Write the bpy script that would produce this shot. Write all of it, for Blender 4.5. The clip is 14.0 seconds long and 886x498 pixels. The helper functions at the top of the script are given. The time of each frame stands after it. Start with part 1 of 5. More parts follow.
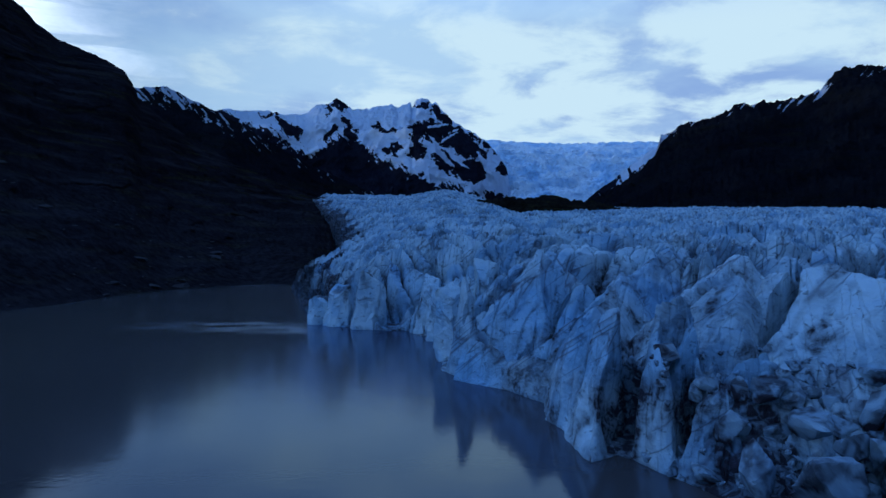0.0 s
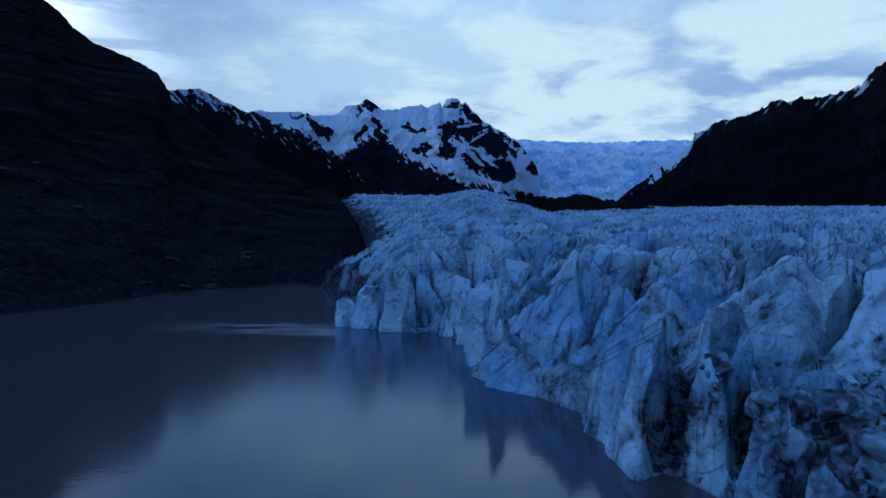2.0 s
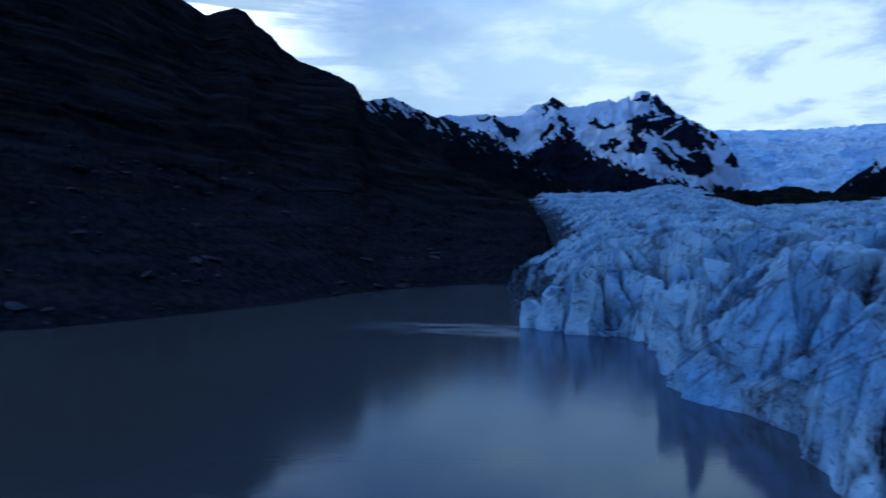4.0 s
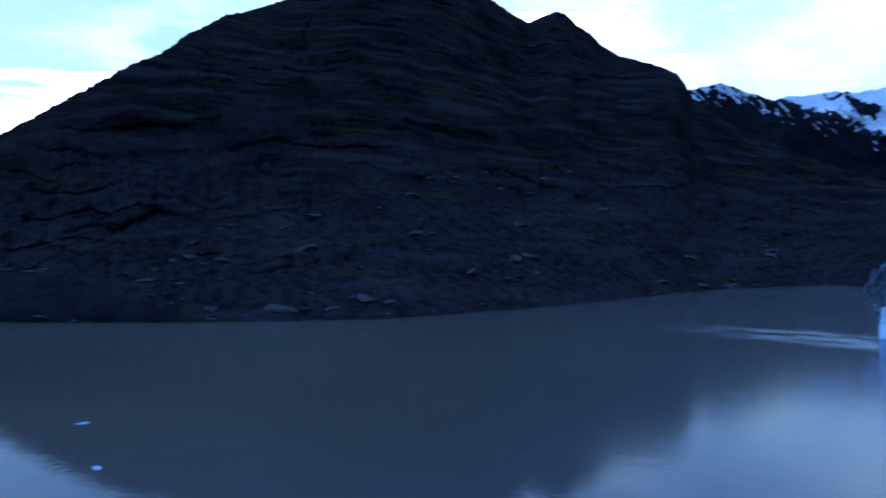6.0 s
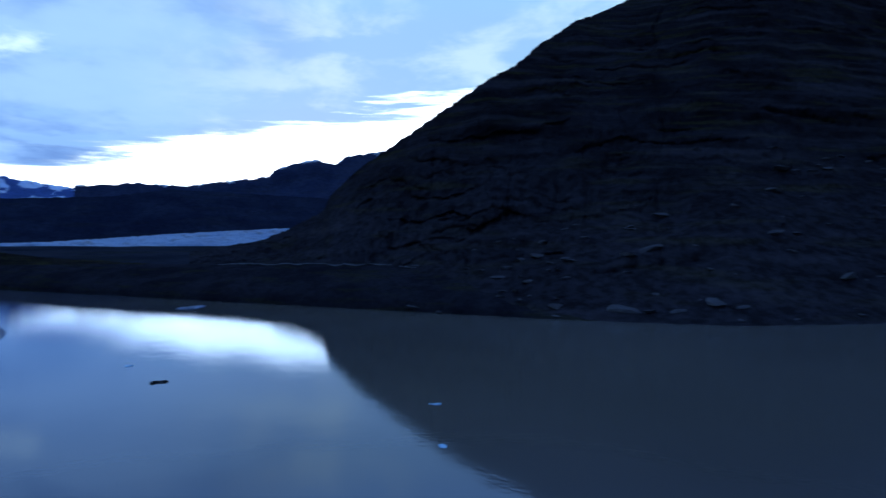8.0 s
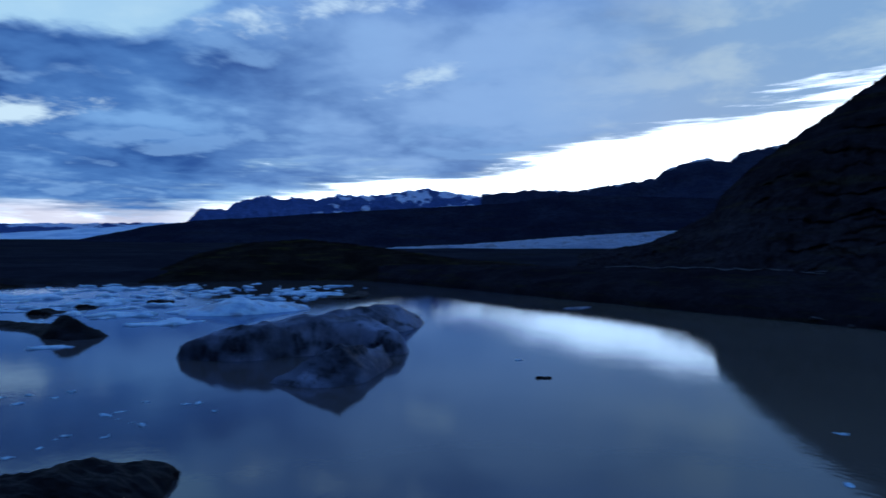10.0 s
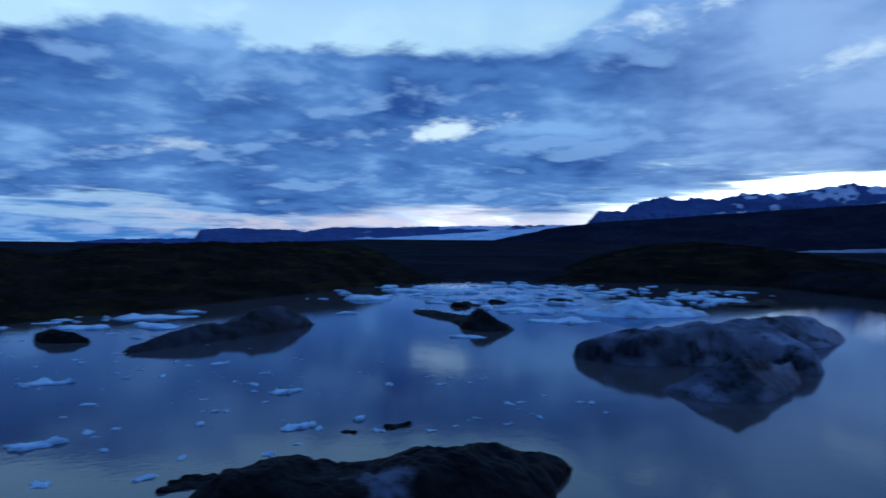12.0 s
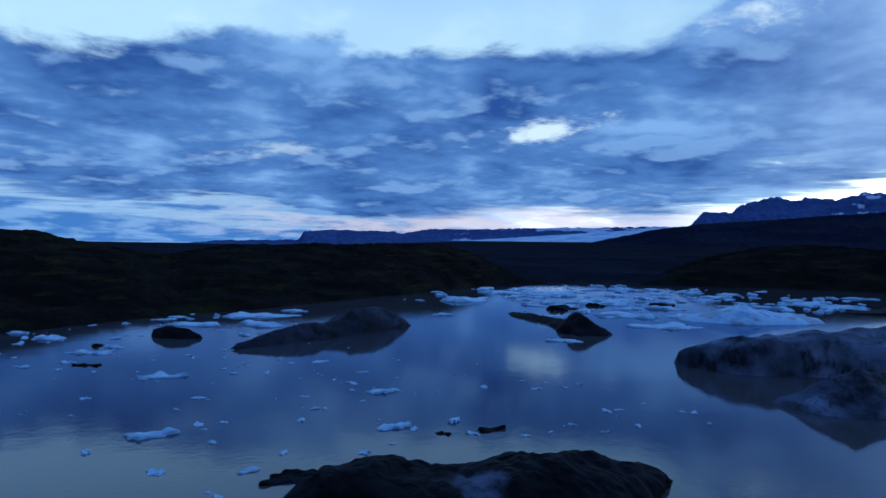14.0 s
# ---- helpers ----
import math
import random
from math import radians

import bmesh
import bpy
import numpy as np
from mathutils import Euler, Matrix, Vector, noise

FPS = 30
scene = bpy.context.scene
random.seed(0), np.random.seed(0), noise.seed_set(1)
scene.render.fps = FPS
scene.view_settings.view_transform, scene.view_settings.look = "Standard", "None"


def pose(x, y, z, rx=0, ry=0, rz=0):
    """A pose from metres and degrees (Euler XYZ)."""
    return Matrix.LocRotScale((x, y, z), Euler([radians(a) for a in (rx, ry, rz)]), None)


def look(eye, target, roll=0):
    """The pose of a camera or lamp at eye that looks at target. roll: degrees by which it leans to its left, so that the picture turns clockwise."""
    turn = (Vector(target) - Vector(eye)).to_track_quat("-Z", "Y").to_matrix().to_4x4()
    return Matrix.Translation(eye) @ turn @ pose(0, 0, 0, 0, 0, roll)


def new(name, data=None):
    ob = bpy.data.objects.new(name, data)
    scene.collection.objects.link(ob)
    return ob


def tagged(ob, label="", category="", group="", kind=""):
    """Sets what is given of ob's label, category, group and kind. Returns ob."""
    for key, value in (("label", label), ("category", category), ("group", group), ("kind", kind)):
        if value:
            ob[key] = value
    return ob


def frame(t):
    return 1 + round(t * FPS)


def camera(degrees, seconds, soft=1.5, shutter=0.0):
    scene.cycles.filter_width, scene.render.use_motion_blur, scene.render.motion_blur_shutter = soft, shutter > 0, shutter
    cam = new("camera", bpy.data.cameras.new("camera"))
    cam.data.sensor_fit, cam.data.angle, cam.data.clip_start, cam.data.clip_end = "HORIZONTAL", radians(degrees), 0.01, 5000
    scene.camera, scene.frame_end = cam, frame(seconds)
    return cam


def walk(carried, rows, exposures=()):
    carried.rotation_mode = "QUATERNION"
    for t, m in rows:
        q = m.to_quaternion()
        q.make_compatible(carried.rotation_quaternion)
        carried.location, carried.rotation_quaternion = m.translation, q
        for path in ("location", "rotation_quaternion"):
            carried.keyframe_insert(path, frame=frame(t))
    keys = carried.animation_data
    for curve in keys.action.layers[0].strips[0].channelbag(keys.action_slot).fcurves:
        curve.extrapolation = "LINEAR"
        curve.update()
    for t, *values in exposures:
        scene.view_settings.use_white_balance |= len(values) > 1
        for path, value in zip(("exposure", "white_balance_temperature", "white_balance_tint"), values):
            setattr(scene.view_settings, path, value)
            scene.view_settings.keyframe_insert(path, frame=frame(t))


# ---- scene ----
EXPOSURES = [(0.0, 0.0), (2.2, 0.0), (4.3, 0.36), (5.0, 0.80), (5.5, 1.15), (6.5, 1.30), (7.2, 1.02), (7.7, 0.80), (9.8, 0.0), (11.0, 0.0), (12.0, 0.12), (14.0, 0.15)]
cam = camera(63.81, 14.0, shutter=0.5)
walk(cam, [
    (0.0, pose(0.01, -0.18, 29.81, 90.01, -0.92, 0.02)),
    (0.5, pose(-0.02, 1.62, 29.83, 90.02, -0.90, 0.62)),
    (1.0, pose(-0.08, 3.45, 29.85, 89.99, -0.90, 1.23)),
    (1.5, pose(-0.19, 5.27, 29.87, 89.97, -0.96, 1.82)),
    (2.0, pose(-0.24, 7.01, 29.88, 89.98, -0.91, 2.42)),
    (2.2, pose(-0.26, 7.70, 29.89, 89.99, -0.82, 2.67)),
    (2.5, pose(-0.27, 8.72, 29.90, 89.95, -0.74, 3.32)),
    (2.8, pose(-0.25, 9.68, 29.91, 89.92, -0.67, 4.74)),
    (3.1, pose(-0.21, 10.60, 29.92, 89.88, -0.59, 6.95)),
    (3.4, pose(-0.18, 11.50, 29.93, 89.85, -0.52, 9.95)),
    (3.7, pose(-0.16, 12.38, 29.93, 89.81, -0.44, 13.64)),
    (4.0, pose(-0.17, 13.27, 29.93, 89.78, -0.37, 17.43)),
    (4.3, pose(-0.24, 14.17, 29.93, 89.74, -0.29, 21.22)),
    (4.5, pose(-0.30, 14.78, 29.92, 89.71, -0.22, 23.76)),
    (5.0, pose(-0.46, 16.30, 29.91, 89.64, -0.09, 30.26)),
    (5.5, pose(-0.42, 17.77, 29.89, 89.53, 0.05, 36.52)),
    (6.0, pose(-0.36, 19.21, 29.88, 89.55, 0.14, 42.96)),
    (6.5, pose(-0.36, 20.26, 29.83, 89.59, 0.20, 49.75)),
    (7.0, pose(-0.43, 21.01, 29.74, 89.63, 0.17, 56.56)),
    (7.5, pose(-0.57, 21.73, 29.65, 89.64, 0.21, 63.48)),
    (7.7, pose(-0.64, 22.01, 29.62, 89.58, -0.03, 66.31)),
    (8.0, pose(-0.74, 22.44, 29.58, 89.61, -0.04, 70.57)),
    (8.3, pose(-0.86, 22.85, 29.56, 89.64, -0.04, 74.98)),
    (8.6, pose(-1.00, 23.23, 29.57, 89.66, -0.05, 79.51)),
    (8.9, pose(-1.16, 23.56, 29.60, 89.69, -0.05, 84.11)),
    (9.2, pose(-1.33, 23.84, 29.65, 89.72, -0.06, 88.76)),
    (9.5, pose(-1.52, 24.03, 29.70, 89.74, -0.06, 93.41)),
    (9.8, pose(-1.71, 24.14, 29.77, 89.77, -0.07, 98.04)),
    (10.0, pose(-1.85, 24.19, 29.81, 89.78, -0.07, 101.05)),
    (10.5, pose(-2.18, 24.27, 29.93, 89.80, -0.23, 108.76)),
    (11.0, pose(-2.61, 24.32, 30.07, 89.79, -0.33, 116.49)),
    (11.5, pose(-2.88, 24.30, 30.21, 89.75, -0.42, 124.27)),
    (12.0, pose(-3.08, 24.23, 30.32, 89.71, -0.64, 132.21)),
    (12.2, pose(-3.18, 24.22, 30.35, 89.71, -0.67, 135.10)),
    (12.5, pose(-3.33, 24.20, 30.39, 89.71, -0.72, 136.14)),
    (13.0, pose(-3.40, 24.20, 30.46, 89.71, -0.74, 136.31)),
    (13.5, pose(-3.40, 24.21, 30.50, 89.73, -0.78, 137.87)),
    (14.0, pose(-3.44, 24.30, 30.55, 89.75, -0.83, 139.99)),
], EXPOSURES)


def bearing(az, r=1.0):
    """Unit way (or place at r) at az degrees to the left of the +y axis."""
    return -math.sin(radians(az)) * r, math.cos(radians(az)) * r


# ---- sky and light ----
world = bpy.data.worlds.new("sky")
scene.world = world
world.use_nodes = True
wt = world.node_tree
wt.nodes.clear()


def wire(tree, sock, value):
    if isinstance(value, (int, float)):
        sock.default_value = value
    elif isinstance(value, (tuple, list)):
        sock.default_value = (*value, 1.0) if len(value) == 3 and sock.type == "RGBA" else value
    else:
        tree.links.new(value, sock)


def calc(tree, op, a, b=0.0, c=0.0, clamp=False):
    n = tree.nodes.new("ShaderNodeMath")
    n.operation, n.use_clamp = op, clamp
    for s, v in zip(n.inputs, (a, b, c)):
        wire(tree, s, v)
    return n.outputs[0]


def ease(tree, v, lo, hi, to0=0.0, to1=1.0):
    n = tree.nodes.new("ShaderNodeMapRange")
    n.interpolation_type = "SMOOTHSTEP"
    for s, x in zip(n.inputs, (v, lo, hi, to0, to1)):
        wire(tree, s, x)
    return n.outputs[0]


def blend(tree, f, a, b, mode="MIX"):
    n = tree.nodes.new("ShaderNodeMix")
    n.data_type, n.blend_type = "RGBA", mode
    wire(tree, n.inputs[0], f), wire(tree, n.inputs[6], a), wire(tree, n.inputs[7], b)
    return n.outputs[2]


def grain(tree, vec, scale, detail=5.0, rough=0.55, warp=0.0):
    n = tree.nodes.new("ShaderNodeTexNoise")
    wire(tree, n.inputs["Vector"], vec)
    n.inputs["Scale"].default_value, n.inputs["Detail"].default_value = scale, detail
    n.inputs["Roughness"].default_value, n.inputs["Distortion"].default_value = rough, warp
    return n.outputs[0]


def vmath(tree, op, a, b=(0, 0, 0)):
    n = tree.nodes.new("ShaderNodeVectorMath")
    n.operation = op
    wire(tree, n.inputs[0], a), wire(tree, n.inputs[1], b)
    return n.outputs["Value"] if op in ("DOT_PRODUCT", "LENGTH") else n.outputs[0]


def scaled(tree, vec, s, shift=(0, 0, 0)):
    n = tree.nodes.new("ShaderNodeMapping")
    wire(tree, n.inputs[0], vec)
    n.inputs["Scale"].default_value, n.inputs["Location"].default_value = s, shift
    return n.outputs[0]


SUN_AZ, SUN_EL = 84.0, 2.0
way = wt.nodes.new("ShaderNodeTexCoord").outputs["Generated"]
xyz = wt.nodes.new("ShaderNodeSeparateXYZ")
wire(wt, xyz.inputs[0], way)
up = calc(wt, "MAXIMUM", xyz.outputs[2], 0.0)
flat = vmath(wt, "NORMALIZE", vmath(wt, "MULTIPLY", way, (1, 1, 0)))
tall = calc(wt, "MULTIPLY", calc(wt, "ARCSINE", up), 57.296)          # degrees over the horizon
toward_deck = vmath(wt, "DOT_PRODUCT", flat, (*bearing(150), 0))
toward_valley = vmath(wt, "DOT_PRODUCT", flat, (*bearing(-12), 0))
toward_glow = vmath(wt, "DOT_PRODUCT", flat, (*bearing(83), 0))
# clouds lie on a high flat layer, so they crowd together towards the horizon
comb = wt.nodes.new("ShaderNodeCombineXYZ")
depth = calc(wt, "ADD", up, 0.17)
for k in range(2):
    wire(wt, comb.inputs[k], calc(wt, "DIVIDE", xyz.outputs[k], depth))
layer = comb.outputs[0]
n_big = grain(wt, scaled(wt, layer, (1, 1, 1), (3.1, 1.7, 0)), 1.15, 6.0, 0.55, 0.2)
n_mid = grain(wt, scaled(wt, layer, (1, 1, 1), (7.3, 4.2, 0)), 3.0, 7.0, 0.58, 0.25)
n_edge = grain(wt, scaled(wt, layer, (1, 1, 1), (1.3, 9.2, 0)), 2.2, 6.0, 0.6, 0.3)
# the same cloud a little higher up tells which edges face the light from above
comb = wt.nodes.new("ShaderNodeCombineXYZ")
depth = calc(wt, "MULTIPLY_ADD", up, 1.05, 0.182)
for k in range(2):
    wire(wt, comb.inputs[k], calc(wt, "DIVIDE", xyz.outputs[k], depth))
heap_at = lambda at: calc(wt, "MULTIPLY_ADD", grain(wt, scaled(wt, at, (1, 1, 1), (4.6, 2.9, 0)), 1.3, 4.0, 0.5, 0.15), 0.62, calc(wt, "MULTIPLY", grain(wt, scaled(wt, at, (1, 1, 1), (8.8, 1.2, 0)), 4.0, 7.0, 0.54, 0.2), 0.38))
heap = calc(wt, "MULTIPLY_ADD", calc(wt, "SUBTRACT", n_big, 0.5), 0.45, heap_at(layer))
rim = calc(wt, "SUBTRACT", heap_at(layer), heap_at(comb.outputs[0]))
# long low bars of cloud near the horizon
comb = wt.nodes.new("ShaderNodeCombineXYZ")
turn_xyz = wt.nodes.new("ShaderNodeSeparateXYZ")
wire(wt, turn_xyz.inputs[0], flat)
for k, v in enumerate((turn_xyz.outputs[0], turn_xyz.outputs[1], calc(wt, "MULTIPLY", tall, 0.20))):
    wire(wt, comb.inputs[k], v)
bars = grain(wt, comb.outputs[0], 3.2, 7.0, 0.6, 0.3)
# Nishita air, cool and low
air = wt.nodes.new("ShaderNodeTexSky")
air.sky_type, air.sun_disc = "NISHITA", False
air.sun_elevation, air.sun_rotation = radians(SUN_EL), radians(-SUN_AZ)
airy = blend(wt, 1.0, air.outputs[0], (0.05, 0.055, 0.075), "MULTIPLY")
# broken veil over the glacier side
veil = blend(wt, ease(wt, n_big, 0.36, 0.62), (0.28, 0.46, 0.84), (0.47, 0.72, 1.0))
veil = blend(wt, ease(wt, calc(wt, "MULTIPLY_ADD", ease(wt, toward_valley, 0.9, 1.0), 0.16, n_mid), 0.52, 0.72), veil, (0.66, 0.90, 1.06))
clear = blend(wt, ease(wt, toward_glow, 0.2, 0.8), veil, blend(wt, ease(wt, n_mid, 0.42, 0.66), (0.23, 0.43, 0.74), (0.40, 0.59, 0.80)))
clear = blend(wt, 0.12, clear, airy)
clear = blend(wt, calc(wt, "MULTIPLY", ease(wt, toward_deck, 0.6, 0.95), 0.65), clear, (0.46, 0.76, 1.0))
# white band of evening light low over the hills
el_low = calc(wt, "MULTIPLY_ADD", toward_deck, -10.9, 13.3)
rag = calc(wt, "MULTIPLY", calc(wt, "SUBTRACT", n_edge, 0.5), 7.0)
below = calc(wt, "SUBTRACT", calc(wt, "ADD", el_low, calc(wt, "MULTIPLY", calc(wt, "SUBTRACT", bars, 0.5), 9.0)), tall)
low_blue = calc(wt, "MULTIPLY", ease(wt, below, -0.6, 0.8), ease(wt, toward_deck, 0.72, 0.92))
clear = blend(wt, low_blue, clear, blend(wt, ease(wt, n_mid, 0.4, 0.62), (0.05, 0.19, 0.53), (0.17, 0.36, 0.72)))
lit = calc(wt, "MULTIPLY", ease(wt, below, -0.6, 0.8), ease(wt, calc(wt, "MULTIPLY_ADD", rag, 0.035, toward_glow), 0.46, 0.84))
lit = calc(wt, "MULTIPLY", lit, calc(wt, "MAXIMUM", ease(wt, bars, 0.40, 0.52, 0.25, 1.0), ease(wt, toward_glow, 0.70, 0.88)))
clear = blend(wt, lit, clear, (1.85, 2.15, 2.5))
rose = calc(wt, "MULTIPLY", calc(wt, "MULTIPLY", calc(wt, "MULTIPLY", ease(wt, tall, 4.2, 2.2), ease(wt, tall, 0.3, 1.2)), ease(wt, toward_deck, 0.75, 0.95)), calc(wt, "MULTIPLY", ease(wt, toward_glow, 0.12, 0.5), ease(wt, calc(wt, "MULTIPLY_ADD", toward_glow, 0.25, n_mid), 0.42, 0.72)))
clear = blend(wt, calc(wt, "MULTIPLY", rose, 0.8), clear, (0.58, 0.56, 0.68))
# blue-grey cloud deck over the plain
shade = blend(wt, ease(wt, heap, 0.34, 0.50), (0.19, 0.40, 0.77), (0.068, 0.195, 0.51))
shade = blend(wt, ease(wt, heap, 0.47, 0.66), shade, (0.020, 0.080, 0.305))
shade = blend(wt, ease(wt, rim, 0.01, 0.11, 0.0, 0.7), shade, (0.20, 0.40, 0.76))
shade = blend(wt, calc(wt, "MULTIPLY", ease(wt, toward_glow, 0.76, 0.97), ease(wt, heap, 0.60, 0.40, 0.35, 0.9)), shade, (0.26, 0.44, 0.78))
n_fine = grain(wt, scaled(wt, layer, (1, 1, 1), (2.2, 6.1, 0)), 11.0, 6.0, 0.6, 0.4)
# rents in the deck where the pale sky shows
for az0, el0, wide, high, pale in ((132.5, 9.0, 4.5, 0.9, 1.0), (112.5, 17.9, 8.0, 1.5, 1.0), (153.5, 7.2, 5.0, 0.6, 0.5), (101.5, 13.6, 3.0, 0.9, 0.7)):
    at0 = (*bearing(az0, math.cos(radians(el0))), math.sin(radians(el0)))
    off = vmath(wt, "SUBTRACT", way, at0)
    across = calc(wt, "DIVIDE", vmath(wt, "DOT_PRODUCT", off, (*bearing(az0 - 90), 0)), radians(wide))
    upward = calc(wt, "DIVIDE", calc(wt, "SUBTRACT", xyz.outputs[2], at0[2]), radians(high))
    upward = calc(wt, "ADD", upward, calc(wt, "MULTIPLY", across, -0.8))
    e = calc(wt, "SQRT", calc(wt, "ADD", calc(wt, "MULTIPLY", across, across), calc(wt, "MULTIPLY", upward, upward)))
    e = calc(wt, "ADD", e, calc(wt, "MULTIPLY", calc(wt, "SUBTRACT", n_edge, 0.5), 3.5))
    e = calc(wt, "ADD", e, calc(wt, "MULTIPLY", calc(wt, "ADD", calc(wt, "MULTIPLY", calc(wt, "SUBTRACT", n_fine, 0.5), 0.9), calc(wt, "SUBTRACT", n_mid, 0.5)), 2.4))
    shade = blend(wt, ease(wt, e, 1.1, -0.1, 0.0, pale), shade, (0.60, 0.80, 0.97))
top = calc(wt, "ADD", calc(wt, "MULTIPLY_ADD", ease(wt, toward_deck, 0.92, 0.70), 9.0, 15.8), rag)
top = calc(wt, "ADD", top, ease(wt, vmath(wt, "DOT_PRODUCT", flat, (*bearing(205), 0)), 0.62, 0.92, 0.0, -2.0))
deck = calc(wt, "MULTIPLY", ease(wt, toward_deck, 0.30, 0.62), ease(wt, below, 0.5, -1.2))
deck = calc(wt, "MULTIPLY", deck, ease(wt, calc(wt, "SUBTRACT", top, tall), -0.5, 0.8))
sky_colour = blend(wt, deck, clear, shade)
# unseen sky overhead, its tone set to light the ice and blue the water
sky_colour = blend(wt, ease(wt, tall, 16.5, 27.0), sky_colour, blend(wt, ease(wt, n_big, 0.35, 0.65), (0.11, 0.30, 0.88), (0.24, 0.54, 1.28)))
# sky away from the evening light, mostly unseen, dimmed to deepen the ice's contrast
sky_colour = blend(wt, 1.0, sky_colour, blend(wt, ease(wt, calc(wt, "SUBTRACT", toward_glow, calc(wt, "MULTIPLY", ease(wt, tall, 20.0, 50.0), 0.25)), -0.36, -0.9), (1, 1, 1), (0.20, 0.23, 0.30)), "MULTIPLY")
back = wt.nodes.new("ShaderNodeBackground")
wire(wt, back.inputs[0], sky_colour)
back.inputs[1].default_value = 1.0
wire(wt, wt.nodes.new("ShaderNodeOutputWorld").inputs[0], back.outputs[0])

sun = new("sun", bpy.data.lights.new("sun", "SUN"))
sun.data.energy, sun.data.angle, sun.data.color = 0.3, radians(4), (1.0, 0.93, 0.86)
sun.matrix_world = look((*bearing(SUN_AZ, 100), 100 * math.tan(radians(SUN_EL))), (0, 0, 0))


# ---- materials ----
def material(name, rough=0.8, spec=0.3):
    m = bpy.data.materials.new(name)
    m.use_nodes = True
    t = m.node_tree
    b = t.nodes["Principled BSDF"]
    b.inputs["Roughness"].default_value = rough
    b.inputs["Specular IOR Level"].default_value = spec
    return m, t, b, t.nodes.new("ShaderNodeTexCoord").outputs["Object"]


def bumped(t, b, heights, distance, strength=1.0):
    n = t.nodes.new("ShaderNodeBump")
    n.inputs["Strength"].default_value, n.inputs["Distance"].default_value = strength, distance
    wire(t, n.inputs["Height"], heights)
    wire(t, b.inputs["Normal"], n.outputs[0])


def attribute(t, name):
    n = t.nodes.new("ShaderNodeAttribute")
    n.attribute_name = name
    return n.outputs["Fac"]


def rock_material(name, dark, mid, moss, size, snow=None, rough=0.9, relief=1.0, ledge=None, scree=None):
    """Weathered rock: two tones, moss patches, fine grain; snow where the mesh says so."""
    m, t, b, at = material(name, rough, 0.0)
    big = grain(t, at, 1.0 / size, 6, 0.6)
    fine = grain(t, at, 9.0 / size, 8, 0.65)
    bands = grain(t, scaled(t, at, (0.25, 0.25, 3.0)), 3.0 / size, 5, 0.6)
    c = blend(t, ease(t, big, 0.35, 0.65), dark, mid)
    c = blend(t, ease(t, bands, 0.5, 0.68, 0, 0.6), c, moss)
    c = blend(t, ease(t, fine, 0.35, 0.7, 0, 0.55), c, tuple(0.45 * v for v in dark))
    if ledge:
        shelves = grain(t, scaled(t, at, (0.16, 0.16, 1.6), (5, 3, 1)), 3.0 / size, 5, 0.55)
        c = blend(t, ease(t, shelves, 0.48, 0.70, 0, 0.6), c, ledge)
    if scree:
        height = t.nodes.new("ShaderNodeSeparateXYZ")
        wire(t, height.inputs[0], at)
        low = ease(t, calc(t, "MULTIPLY_ADD", calc(t, "SUBTRACT", grain(t, scaled(t, at, (0.5, 0.5, 1.0)), 2.2 / size, 6, 0.65), 0.5), 150.0, height.outputs[2]), 120.0, 20.0, 0.0, 0.35)
        c = blend(t, low, c, blend(t, ease(t, fine, 0.40, 0.62), scree, tuple(0.35 * v for v in scree)))
    if snow:
        gullies = grain(t, scaled(t, at, (1.0, 1.0, 0.5)), 16.0 / size, 5, 0.7, 0.4)
        c = blend(t, ease(t, calc(t, "ADD", attribute(t, "snow"), calc(t, "ADD", calc(t, "MULTIPLY", calc(t, "SUBTRACT", fine, 0.5), 0.35), calc(t, "MULTIPLY", calc(t, "SUBTRACT", gullies, 0.5), 0.95))), 0.46, 0.54), c, snow)
    wire(t, b.inputs["Base Color"], c)
    bumped(t, b, calc(t, "ADD", fine, calc(t, "MULTIPLY", big, 0.6)), size * 0.12 * relief)
    return m


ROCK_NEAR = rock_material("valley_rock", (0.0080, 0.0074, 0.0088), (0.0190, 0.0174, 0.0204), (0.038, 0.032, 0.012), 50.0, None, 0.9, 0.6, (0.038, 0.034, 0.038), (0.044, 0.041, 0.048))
# bare rock lifted and blued, a little distance haze painted in
ROCK_SNOW_HAZED = rock_material("snowy_rock_hazed", (0.011, 0.013, 0.022), (0.020, 0.022, 0.034), (0.016, 0.018, 0.026), 260.0, (0.68, 0.79, 0.90), 0.85)
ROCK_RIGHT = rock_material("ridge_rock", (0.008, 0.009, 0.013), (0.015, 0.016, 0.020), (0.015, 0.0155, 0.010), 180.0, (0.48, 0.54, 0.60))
# far rocks: the blue of air haze is painted into their base colours
ROCK_FAR_HAZED = rock_material("far_rock_hazed", (0.019, 0.026, 0.052), (0.034, 0.043, 0.074), (0.030, 0.034, 0.044), 160.0, (0.46, 0.52, 0.58))
ROCK_HILL_HAZED = rock_material("hill_rock_hazed", (0.012, 0.016, 0.031), (0.022, 0.028, 0.046), (0.020, 0.023, 0.028), 160.0, (0.46, 0.52, 0.58))
ROCK_HORIZON_HAZED = rock_material("horizon_rock_hazed", (0.055, 0.10, 0.25), (0.075, 0.13, 0.30), (0.065, 0.11, 0.23), 300.0, (0.5, 0.6, 0.75))
MORAINE = rock_material("moraine_gravel", (0.009, 0.0085, 0.0078), (0.023, 0.0198, 0.0165), (0.046, 0.041, 0.013), 26.0)
TERRACE = rock_material("bank_gravel", (0.012, 0.0118, 0.0155), (0.024, 0.0228, 0.0275), (0.030, 0.028, 0.013), 22.0)
